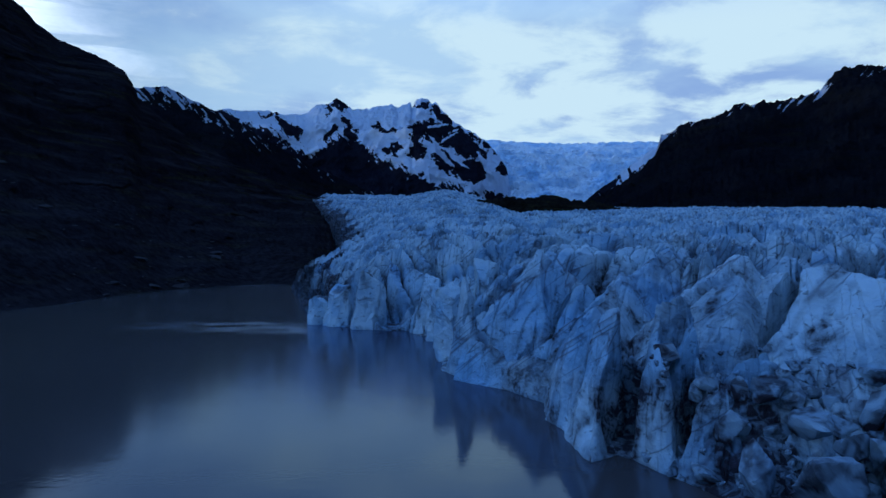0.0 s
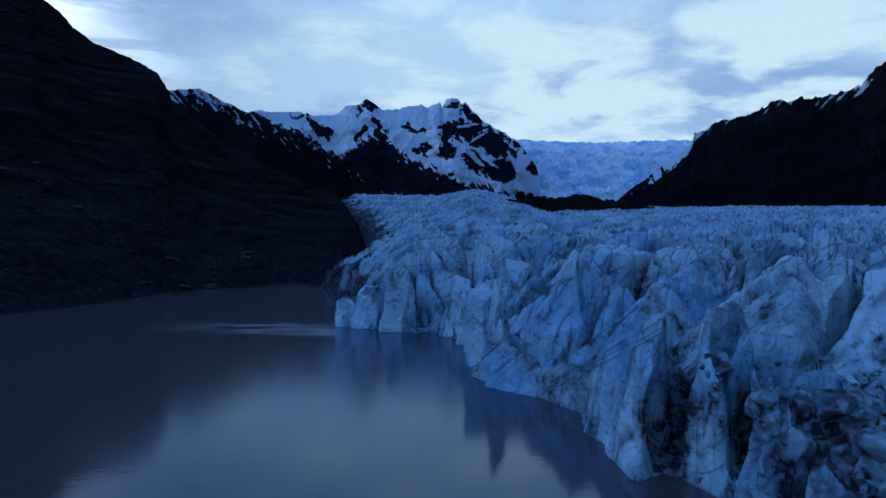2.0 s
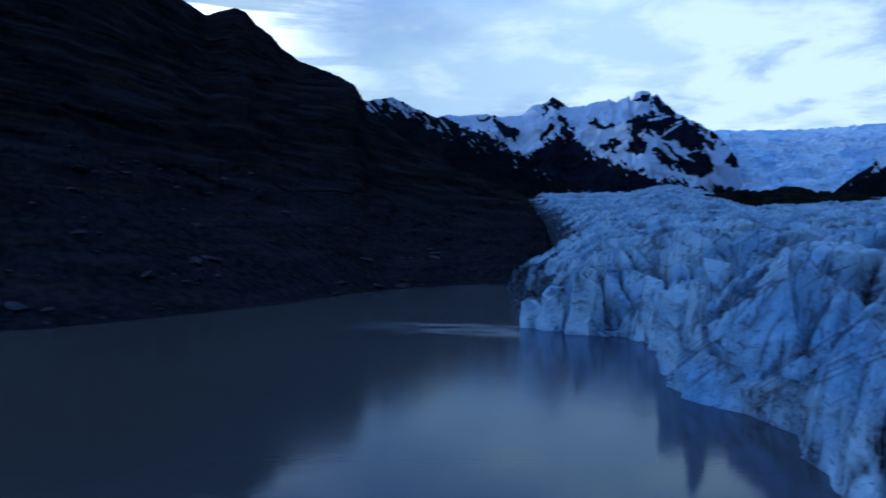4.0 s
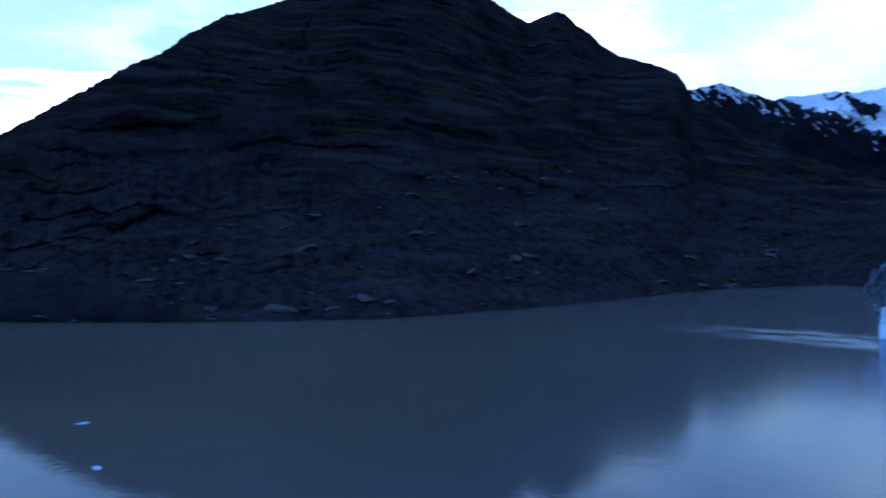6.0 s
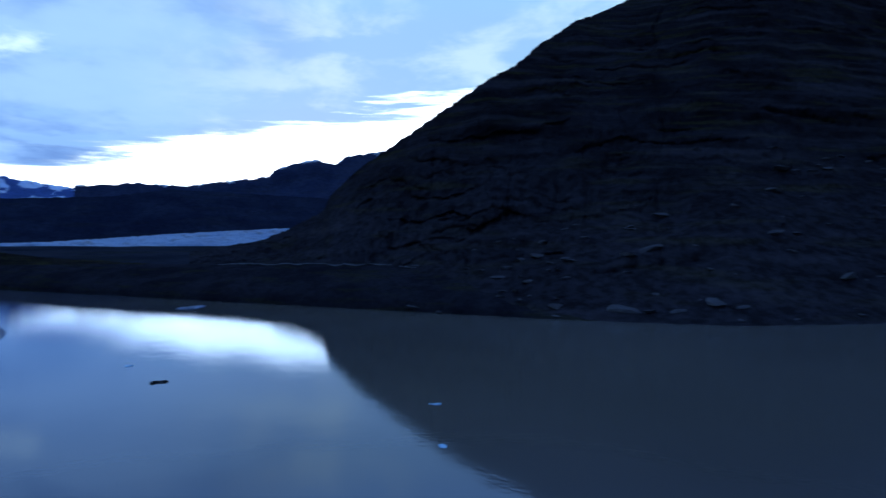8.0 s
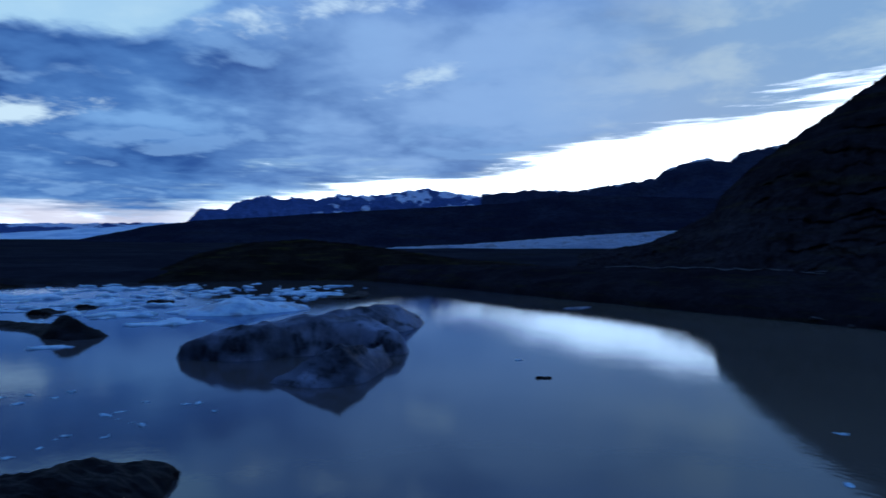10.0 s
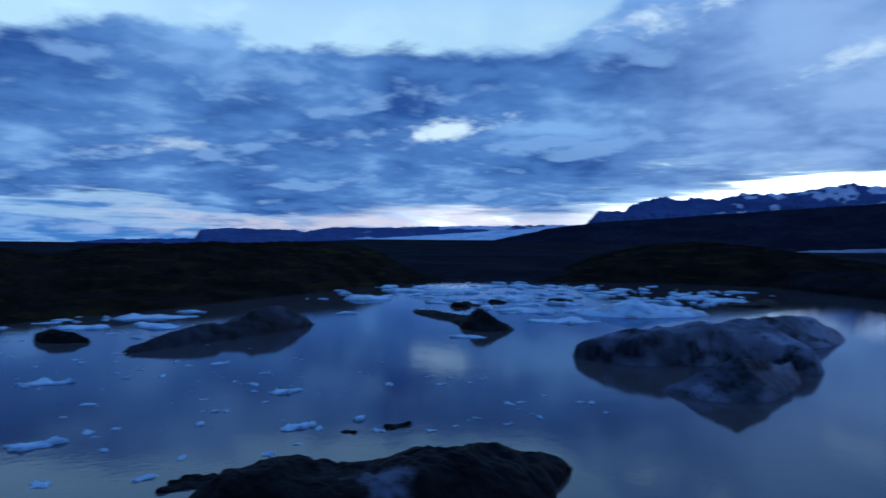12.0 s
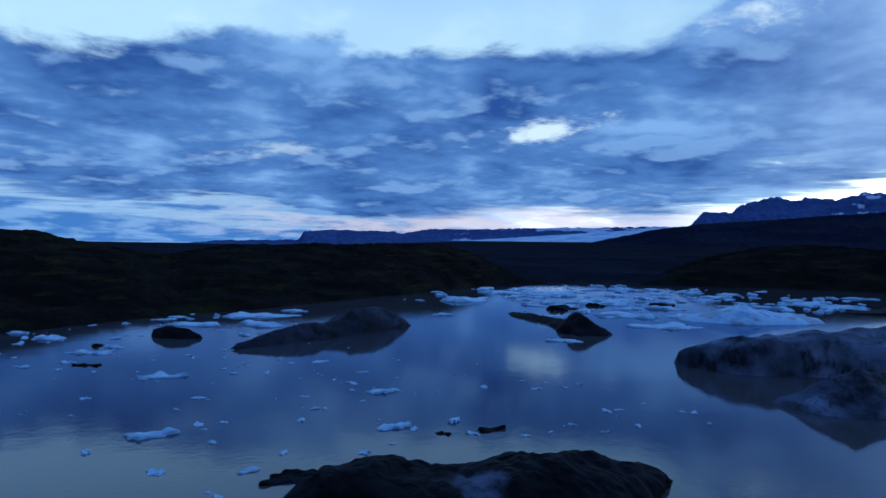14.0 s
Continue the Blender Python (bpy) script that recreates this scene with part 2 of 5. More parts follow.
PLAIN = rock_material("outwash_gravel", (0.012, 0.014, 0.020), (0.022, 0.024, 0.030), (0.020, 0.021, 0.014), 120.0, None, 0.9, 0.1)


def ice_material(name, clean, blue, dirt_and_shade, stretch, size, rough=0.4, spec=0.3, grit=0.54, bare=(0.40, 0.66), sheets=0.0, relief=0.07):
    """Glacier ice: pale weathered crust, blue where fresh, drawn-out grit bands, painted gap shade, fine relief."""
    m, t, b, at = material(name, rough, spec)
    big = grain(t, at, 0.35 / size, 5, 0.55)
    streak = grain(t, scaled(t, at, stretch), 1.1 / size, 7, 0.62, 0.6)
    thin = grain(t, scaled(t, at, tuple(2.2 * v for v in stretch)), 2.4 / size, 6, 0.6, 0.8)
    fine = grain(t, at, 6.0 / size, 7, 0.65)
    c = blend(t, ease(t, big, *bare), clean, blue)
    c = blend(t, calc(t, "MULTIPLY", attribute(t, "blue"), 1.0, clamp=True), c, (0.16, 0.41, 0.63))
    # the mesh mask holds grit plus shade painted into gaps and hollows
    grime_and_shade = calc(t, "ADD", ease(t, streak, grit, grit + 0.2, 0, 0.8), calc(t, "MULTIPLY", attribute(t, "dirt_and_shade"), ease(t, thin, 0.35, 0.65, 0.55, 1.0)), clamp=True)
    c = blend(t, grime_and_shade, c, dirt_and_shade)
    c = blend(t, ease(t, thin, 0.58, 0.68, 0, 0.55), c, tuple(0.8 * v for v in dirt_and_shade))
    if sheets:      # thin leaning layers of old dust in the ice
        for k, (turn, gap) in enumerate((((-0.60, 0.15, 0.78), 0.8), ((-0.75, -0.30, 0.60), 1.4))):
            n = t.nodes.new("ShaderNodeCombineXYZ")
            wire(t, n.inputs[0], calc(t, "MULTIPLY", vmath(t, "DOT_PRODUCT", at, turn), 0.22 / gap))
            wire(t, n.inputs[1], calc(t, "MULTIPLY", vmath(t, "DOT_PRODUCT", at, (turn[2], 0.5, -turn[0])), 0.022))
            leaf = grain(t, n.outputs[0], 1.0, 2, 0.5, 0.35)
            off = calc(t, "ABSOLUTE", calc(t, "SUBTRACT", leaf, 0.5))
            seam = calc(t, "MULTIPLY", ease(t, off, 0.022, 0.002), ease(t, grain(t, at, 0.07, 3, 0.5), 0.44, 0.60))
            c = blend(t, calc(t, "MULTIPLY", seam, sheets), c, (0.055, 0.050, 0.070))
    wire(t, b.inputs["Base Color"], c)
    bumped(t, b, calc(t, "ADD", calc(t, "MULTIPLY", fine, 0.55), calc(t, "ADD", thin, calc(t, "MULTIPLY", streak, 1.2))), relief * size)
    return m


ICE = ice_material("glacier_ice", (0.47, 0.63, 0.69), (0.22, 0.39, 0.52), (0.028, 0.026, 0.034), (0.7, 0.5, 0.9), 6.0, 0.6, 0.06, 0.56, sheets=0.6, relief=0.075)
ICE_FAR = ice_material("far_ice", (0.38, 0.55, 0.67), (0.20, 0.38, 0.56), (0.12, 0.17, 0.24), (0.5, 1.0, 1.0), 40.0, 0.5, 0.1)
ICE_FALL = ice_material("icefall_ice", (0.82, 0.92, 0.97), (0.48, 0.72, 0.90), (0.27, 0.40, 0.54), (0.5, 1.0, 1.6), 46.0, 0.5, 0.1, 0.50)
BERG_GREY = ice_material("grey_berg_ice", (0.048, 0.060, 0.086), (0.150, 0.186, 0.260), (0.009, 0.011, 0.016), (0.8, 0.8, 0.3), 5.0, 0.6, 0.05, 0.55, (0.40, 0.64))
BERG_SLATE = ice_material("slate_berg_ice", (0.016, 0.019, 0.028), (0.050, 0.062, 0.092), (0.008, 0.009, 0.012), (0.7, 0.7, 0.5), 6.0, 0.6, 0.04, 0.55, (0.40, 0.68))
BERG_DARK = ice_material("gravel_berg_ice", (0.007, 0.007, 0.008), (0.09, 0.11, 0.155), (0.004, 0.004, 0.005), (0.6, 0.6, 0.6), 5.0, 0.6, 0.03, 0.60, (0.53, 0.64))
BERG_BLACK = ice_material("black_grit_ice", (0.0055, 0.0055, 0.006), (0.013, 0.014, 0.018), (0.004, 0.004, 0.0045), (0.6, 0.6, 0.6), 4.0, 0.65, 0.03, 0.58, (0.5, 0.62))
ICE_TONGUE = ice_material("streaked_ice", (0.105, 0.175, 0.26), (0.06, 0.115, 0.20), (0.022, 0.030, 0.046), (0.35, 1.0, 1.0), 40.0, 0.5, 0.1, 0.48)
OUTCROP = rock_material("pale_outcrop", (0.045, 0.044, 0.047), (0.085, 0.083, 0.088), (0.05, 0.05, 0.03), 3.0)
TRACK = rock_material("track_gravel", (0.07, 0.07, 0.075), (0.10, 0.10, 0.105), (0.08, 0.08, 0.07), 5.0)
FLOE = ice_material("floe_ice", (0.31, 0.53, 0.64), (0.19, 0.37, 0.54), (0.13, 0.17, 0.22), (1, 1, 0.6), 1.5, 0.4, 0.3, 0.60)

m, t, b, at = material("silty_water", 0.06, 0.5)
silt = t.nodes.new("ShaderNodeBsdfDiffuse")
where = t.nodes.new("ShaderNodeSeparateXYZ")
wire(t, where.inputs[0], at)
cloudy = grain(t, at, 0.012, 3, 0.5)
# browner diffuse tone by the glacier and the mountain, bluer towards the moraine
browner = ease(t, calc(t, "MULTIPLY_ADD", calc(t, "SUBTRACT", cloudy, 0.5), 120.0, where.outputs[1]), -70.0, 50.0)
browner = calc(t, "MULTIPLY", browner, ease(t, calc(t, "MULTIPLY_ADD", calc(t, "SUBTRACT", cloudy, 0.5), 90.0, where.outputs[0]), -30.0, -130.0, 0.25, 1.0))
wire(t, silt.inputs[0], blend(t, ease(t, cloudy, 0.4, 0.62), blend(t, browner, (0.052, 0.049, 0.052), (0.072, 0.062, 0.048)), blend(t, browner, (0.062, 0.057, 0.059), (0.085, 0.073, 0.056))))
ruffle = ease(t, vmath(t, "LENGTH", scaled(t, at, (1 / 60.0, 1 / 24.0, 0), (75 / 60.0, -262 / 24.0, 0))), 1.0, 0.55)
ruffle = calc(t, "MULTIPLY", ruffle, ease(t, grain(t, scaled(t, at, (0.4, 1.0, 1)), 0.12, 4, 0.6), 0.4, 0.6))
# a light breeze roughens the water below the glacier
breeze = ease(t, calc(t, "MULTIPLY_ADD", calc(t, "SUBTRACT", grain(t, at, 0.02, 3, 0.5), 0.5), 90.0, where.outputs[1]), 60.0, 130.0)
gloss = t.nodes.new("ShaderNodeBsdfGlossy")
gloss.inputs["Color"].default_value = (0.60, 0.77, 1.0, 1.0)
wire(t, gloss.inputs["Roughness"], calc(t, "MULTIPLY_ADD", ruffle, 0.10, calc(t, "MULTIPLY_ADD", breeze, 0.085, calc(t, "MULTIPLY_ADD", grain(t, at, 0.02, 3, 0.5), 0.035, 0.01))))
ripple = calc(t, "ADD", grain(t, at, 0.9, 4, 0.55), calc(t, "MULTIPLY", grain(t, at, 0.13, 3, 0.5), 2.0))
ripple = calc(t, "MULTIPLY", ripple, calc(t, "MULTIPLY_ADD", ruffle, 2.5, 1.0))
wave = t.nodes.new("ShaderNodeBump")
wave.inputs["Strength"].default_value, wave.inputs["Distance"].default_value = 0.6, 0.02
wire(t, wave.inputs["Height"], ripple)
wire(t, gloss.inputs["Normal"], wave.outputs[0])
mirror = t.nodes.new("ShaderNodeFresnel")
mirror.inputs[0].default_value = 1.33
wire(t, mirror.inputs[1], wave.outputs[0])
both = t.nodes.new("ShaderNodeMixShader")
for k, v in enumerate((mirror.outputs[0], silt.outputs[0], gloss.outputs[0])):
    wire(t, both.inputs[k], v)
wire(t, t.nodes["Material Output"].inputs[0], both.outputs[0])
t.nodes.remove(b)
WATER = m


# ---- shapes from noise ----
def lattice(ix, iy, iz, seed):
    h = (ix * 374761393 + iy * 668265263 + iz * 2147483647 + seed * 974634777) & 0xFFFFFFFF
    h = ((h ^ (h >> 13)) * 1274126177) & 0xFFFFFFFF
    return ((h ^ (h >> 16)) & 0xFFFF) / 32767.5 - 1.0


def swirl(x, y, z=0.0, seed=0):
    """Smooth value noise in -1..1 of numpy arrays."""
    x, y, z = np.broadcast_arrays(np.asarray(x, float), np.asarray(y, float), np.asarray(z, float))
    fx, fy, fz = np.floor(x), np.floor(y), np.floor(z)
    u, v, w = x - fx, y - fy, z - fz
    ix, iy, iz = fx.astype(np.int64), fy.astype(np.int64), fz.astype(np.int64)
    u, v, w = (k * k * k * (k * (k * 6 - 15) + 10) for k in (u, v, w))
    flatz = not np.any(w)
    out = 0.0
    for dz in (0,) if flatz else (0, 1):
        for dx in (0, 1):
            for dy in (0, 1):
                wgt = (u if dx else 1 - u) * (v if dy else 1 - v) * (1.0 if flatz else (w if dz else 1 - w))
                out = out + wgt * lattice(ix + dx, iy + dy, iz + dz, seed)
    return out


def layers(x, y, z=0.0, seed=0, n=4, gain=0.5):
    total, amp = 0.0, 1.0
    for k in range(n):
        total = total + amp * swirl(x * 2.03 ** k, y * 2.03 ** k, np.asarray(z) * 2.03 ** k, seed + 17 * k)
        amp *= gain
    return total


def crests(x, y, z=0.0, seed=0, n=3, gain=0.5):
    """Ridged noise, 0..1, sharp at the crests."""
    total, amp, full = 0.0, 1.0, 0.0
    for k in range(n):
        s = 2.1 ** k
        total = total + amp * (1.0 - np.minimum(1.0, 1.6 * np.abs(swirl(x * s, y * s, np.asarray(z) * s, seed + 31 * k))))
        full += amp
        amp *= gain
    return total / full


def step(x, lo, hi):
    k = np.clip((x - lo) / (hi - lo), 0, 1)
    return k * k * (3 - 2 * k)


def sheet_mesh(name, x, y, z, wrap=False, smooth=True, **fields):
    """A mesh from a grid of points (rows by columns), with point fields."""
    nu, nv = x.shape
    me = bpy.data.meshes.new(name)
    me.vertices.add(nu * nv)
    me.vertices.foreach_set("co", np.stack([x, y, z], -1).astype(np.float32).ravel())
    i, j = np.meshgrid(np.arange(nu - 1), np.arange(nv if wrap else nv - 1), indexing="ij")
    j2 = (j + 1) % nv
    quads = np.stack([i * nv + j, i * nv + j2, (i + 1) * nv + j2, (i + 1) * nv + j], -1).reshape(-1, 4)
    p = np.stack([x, y], -1).reshape(-1, 2)[quads]
    turn = (p[:, 2] - p[:, 0])[:, 0] * (p[:, 3] - p[:, 1])[:, 1] - (p[:, 2] - p[:, 0])[:, 1] * (p[:, 3] - p[:, 1])[:, 0]
    if turn.sum() < 0:      # faces look up
        quads = quads[:, ::-1]
    me.loops.add(quads.size)
    me.loops.foreach_set("vertex_index", quads.astype(np.int32).ravel())
    me.polygons.add(len(quads))
    me.polygons.foreach_set("loop_start", np.arange(0, quads.size, 4, dtype=np.int32))
    me.polygons.foreach_set("use_smooth", np.full(len(quads), smooth))
    for key, val in fields.items():
        me.attributes.new(key, "FLOAT", "POINT").data.foreach_set("value", np.broadcast_to(val, x.shape).astype(np.float32).ravel())
    me.update(calc_edges=True)
    me.validate()
    return me


def put(name, me, mat, label="", category="", group="", kind="", parent=None):
    me.materials.append(mat)
    ob = new(name, me)
    if parent is not None:
        ob.parent = parent
    return tagged(ob, label, category, group, kind)


# ---- the lagoon's shore, walked round from the far corner of the ice front ----
FRONT = [(-111, 522), (-71, 362), (-50, 278), (-39, 267), (-24, 259), (-13, 259), (-1, 224), (0, 174), (4, 162), (14, 149),
         (20, 139), (19, 126), (21, 99), (26, 104), (29, 99), (31, 93), (35, 86), (50, 73), (85, 58), (150, 40), (300, 20)]
SHORE = [(-138, 584), (-160, 525), (-183, 475), (-188, 406), (-188, 340), (-193, 300), (-200, 260), (-211, 212), (-236, 178), (-260, 152),
         (-305, 112), (-360, 60), (-450, -20), (-540, -100), (-603, -173), (-587, -236), (-535, -306), (-465, -369), (-389, -378),
         (-291, -340), (-206, -307), (-146, -284), (-105, -276), (-68, -259), (-40, -246), (40, -235), (130, -200), (200, -90), (300, 20)]


def inside_distance(x, y, ring):
    """Signed distance to a closed line: positive inside."""
    best, odd = np.full(x.shape, 1e18), np.zeros(x.shape, bool)
    for (ax, ay), (bx, by) in zip(ring, ring[1:] + ring[:1]):
        dx, dy = bx - ax, by - ay
        k = np.clip(((x - ax) * dx + (y - ay) * dy) / (dx * dx + dy * dy), 0, 1)
        best = np.minimum(best, (x - ax - k * dx) ** 2 + (y - ay - k * dy) ** 2)
        if ay != by:
            odd ^= ((ay > y) != (by > y)) & (x < ax + (y - ay) * dx / dy)
    return np.where(odd, 1, -1) * np.sqrt(best)


LAGOON = SHORE + FRONT[-2::-1]

# water
r, a = np.meshgrid(np.array([0.0, 60, 150, 300, 500, 760]), np.linspace(0, 2 * math.pi, 73), indexing="ij")
put("water", sheet_mesh("water", -180 + r * np.cos(a), 60 + r * np.sin(a), 0 * r), WATER,
    "calm silty grey-brown meltwater of the glacier lagoon", "water", kind="structure")

# ground: lake bed, banks and the outwash plain out to the horizon
r, a = np.meshgrid(np.geomspace(25, 4960, 230), np.radians(np.linspace(0, 360, 361)), indexing="ij")
x, y = -r * np.sin(a), 12 + r * np.cos(a)
d = -inside_distance(x, y, LAGOON)
bank = step(d, 6, 60)
deg = np.degrees(a)
rise = np.interp(deg, [0, 60, 108, 121, 138, 150, 170, 360], [20, 20, 20, 54, 52, 22, 22, 20])
reach = np.interp(deg, [0, 60, 108, 121, 138, 150, 170, 360], [1500, 1500, 1500, 3400, 3400, 4800, 4800, 1500])
z = -6 + 10.5 * bank + rise * np.clip((r - 600) / (reach - 600), 0, 1) + bank * 1.2 * layers(x / 60, y / 60, seed=3) * step(r, 4000, 900)
put("ground", sheet_mesh("ground", x, y, z), PLAIN, "dark gravel outwash plain with sparse grass", "ground", kind="structure")


def shore_range(az, eye):
    """Metres from eye to the shore along each bearing."""
    out = np.full(az.shape, 1e9)
    ux, uy = -np.sin(az), np.cos(az)
    for (ax, ay), (bx, by) in zip(SHORE, SHORE[1:]):
        ax, ay, bx, by = ax - eye[0], ay - eye[1], bx - eye[0], by - eye[1]
        dx, dy = bx - ax, by - ay
        det = ux * (-dy) + uy * dx
        det = np.where(np.abs(det) < 1e-9, 1e-9, det)
        k, w = (-ax * dy + ay * dx) / det, (ux * ay - uy * ax) / det
        out = np.where((w >= -0.001) & (w <= 1.001) & (k > 0), np.minimum(out, k), out)
    good = out < 1e8
    return np.interp(az, np.sort(az[good]), out[good][np.argsort(az[good])])


# ---- mountains: sheets that climb from a foot line to a crest line ----
SLOPES = {}


def massif(name, az, foot, crest, lift, mat, label, category, nu=300, nv=90, rough=20.0, size=120.0, power=1.2, strata=0.0,
           jag=3.0, base=0.0, snow=None, seed=1, kind="", eye=(0.0, 12.0), parent=None):
    """az: bearings of the control places; foot, crest: their metres from eye; lift: degrees of the crest over eye
    height. Shaped to fit the camera's view.
    """
    t = np.linspace(az[0], az[-1], nu)
    order = np.argsort(az)
    az_s = np.array(az)[order]
    pick = lambda v: np.interp(t, az_s, (np.full(len(az), v) if np.isscalar(v) else np.array(v, float))[order])
    r0, r1, el, b0 = shore_range(np.radians(t), eye) - 4 if foot is None else pick(foot), pick(crest), pick(lift), pick(base)
    z1 = 30 + r1 * np.tan(np.radians(el))
    v = np.concatenate([np.linspace(0, 1, nv), [1.04, 1.1, 1.25, 1.5]])[:, None]
    rise = np.where(v <= 1, np.minimum(v, 1) ** power, 1 - (v - 1) * 1.6)
    rr = r0 + (r1 - r0) * v
    z = b0 + (z1 - b0) * rise
    T = np.radians(t)[None, :] + 0 * v
    x, y = eye[0] - rr * np.sin(T), eye[1] + rr * np.cos(T)
    edge = np.clip(v * 6, 0, 1) * np.clip((1 - v) * 4 + 0.06, 0.06, 1)
    n = crests(x / size, y / size, z / size, seed, 4, 0.55) - 0.55 + 0.4 * layers(x / size * 0.6, y / size * 0.6, z / size, seed + 5, 3)
    pull = rough * n * edge
    if strata:
        k = z / 19.0 + 1.3 * swirl(x / 190, y / 190, 0, seed + 9) + 0.5 * layers(x / 48, y / 48, z / 60, seed + 2, 3)
        saw = np.abs((k % 1.0) - 0.3)
        k2 = z / 7.0 + 1.5 * swirl(x / 90, y / 90, 0, seed + 19) + 0.6 * layers(x / 20, y / 20, z / 24, seed + 22, 3)
        saw2 = np.abs((k2 % 1.0) - 0.3)
        gate = step(layers(x / 75, y / 75, z / 26, seed + 4, 3), -0.25, 0.55)
        gate2 = step(layers(x / 40, y / 40, z / 14, seed + 24, 3), -0.1, 0.6)
        chutes = crests(np.degrees(T) / 2.6 + 0.25 * swirl(x / 60, y / 60, z / 60, seed + 31), v * 1.2, 0, seed + 33, 3, 0.55)
        pull = pull + strata * edge * (0.75 * (0.5 - saw) * gate + 0.3 * (0.5 - saw2) * gate2 - 0.5 * chutes ** 3)
    rr = rr - pull
    z = z + rough * 0.45 * n * edge + jag * layers(t / 0.22, v * nv / 6, 0, seed + 8, 3) * np.clip(v * 3, 0, 1) * (v <= 1.01)
    x, y = eye[0] - rr * np.sin(T), eye[1] + rr * np.cos(T)
    fields = {}
    if snow is not None:
        fields["snow"] = snow(np.degrees(T), np.degrees(np.arctan((z - 30) / rr)), x, y, z, v, n)
    SLOPES[name] = (x, y, z)
    return put(name, sheet_mesh(name, x, y, z, **fields), mat, label, category, kind=kind, parent=parent)


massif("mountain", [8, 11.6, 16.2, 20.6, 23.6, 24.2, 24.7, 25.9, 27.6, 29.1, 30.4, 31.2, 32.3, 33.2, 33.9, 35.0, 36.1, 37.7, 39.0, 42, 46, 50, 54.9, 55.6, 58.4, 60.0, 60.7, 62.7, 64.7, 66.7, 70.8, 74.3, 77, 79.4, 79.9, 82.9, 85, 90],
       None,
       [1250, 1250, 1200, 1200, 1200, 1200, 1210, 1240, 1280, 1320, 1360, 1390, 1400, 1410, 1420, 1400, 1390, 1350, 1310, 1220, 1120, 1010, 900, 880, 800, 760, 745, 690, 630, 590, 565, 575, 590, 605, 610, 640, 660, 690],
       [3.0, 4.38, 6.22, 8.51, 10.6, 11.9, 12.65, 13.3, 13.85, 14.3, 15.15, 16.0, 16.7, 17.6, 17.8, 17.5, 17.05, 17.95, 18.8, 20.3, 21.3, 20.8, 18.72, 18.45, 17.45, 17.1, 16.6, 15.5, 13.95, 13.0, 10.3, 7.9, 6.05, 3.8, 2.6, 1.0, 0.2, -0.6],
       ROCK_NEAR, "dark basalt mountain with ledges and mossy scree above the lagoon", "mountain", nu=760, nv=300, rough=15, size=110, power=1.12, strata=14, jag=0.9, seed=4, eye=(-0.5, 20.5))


# bare rock and snow chutes of the twin peaks: bearing, degrees over eye height, half length, half width, lean, weight
PEAK_ROCK = [(12.7, 9.3, 1.0, 0.55, -35, 0.9), (11.9, 8.8, 0.5, 0.35, -40, 0.9), (14.0, 10.25, 0.9, 0.16, 0, 0.9), (8.5, 11.35, 0.42, 0.42, 0, 1.0), (9.3, 10.8, 0.4, 0.2, 45, 0.9), (8.0, 9.9, 0.75, 0.3, -45, 1.0),
             (9.0, 9.1, 0.7, 0.3, 40, 0.9), (7.3, 9.0, 0.9, 0.35, -60, 1.0), (4.7, 9.4, 0.8, 0.22, -8, 0.9), (5.6, 9.7, 0.28, 0.28, 0, 0.8), (1.9, 11.6, 0.55, 0.25, 20, 0.9), (0.4, 10.7, 0.95, 0.36, -30, 1.0), (2.4, 9.1, 1.2, 0.36, 70, 1.0),
             (0.4, 9.2, 1.7, 0.95, -20, 0.9), (-1.8, 8.5, 1.7, 0.9, -40, 1.0)]
PEAK_SCREE = [(-3.9, 8.3, 0.85, 0.42, -65, 1.0), (2.2, 7.9, 0.6, 0.4, 0, 0.9), (4.4, 7.9, 0.85, 0.42, 10, 0.65), (2.3, 7.45, 0.75, 0.25, -5, 0.7), (-0.6, 6.8, 1.8, 0.6, -25, 0.9), (-2.2, 6.3, 1.2, 0.8, 0, 1.0), (-4.9, 6.6, 0.7, 0.7, 0, 0.9)]
PEAK_CHUTES = [(0.3, 7.55, 1.5, 0.17, -42, 1.3), (-1.2, 7.0, 0.9, 0.13, -36, 1.1), (-0.3, 8.9, 1.0, 0.1, 30, 0.9), (-0.9, 9.5, 0.9, 0.09, 25, 0.8), (0.9, 8.55, 0.8, 0.09, -55, 0.9), (0.6, 9.9, 0.8, 0.1, 15, 0.9), (-3.3, 6.6, 1.4, 0.16, -65, 1.2),
               (-3.2, 5.3, 0.8, 0.18, 35, 1.2), (0.3, 5.55, 0.55, 0.14, 45, 1.1), (1.0, 6.0, 1.0, 0.16, 20, 1.0), (-2.1, 9.1, 0.9, 0.08, -40, 0.8), (-4.3, 7.3, 0.7, 0.12, -20, 0.9)]


def patches(az, el, rows):
    """How far each place lies within long leaning patches (0 outside)."""
    out = 0.0 * az
    for a0, e0, long_d, wide_d, lean, weight in rows:
        c, q = math.cos(radians(lean)), math.sin(radians(lean))
        u, v = (a0 - az) * c + (el - e0) * q, -(a0 - az) * q + (el - e0) * c
        out = np.maximum(out, weight * step(1.25 - np.sqrt((u / long_d) ** 2 + (v / wide_d) ** 2), 0.0, 0.5))
    return out


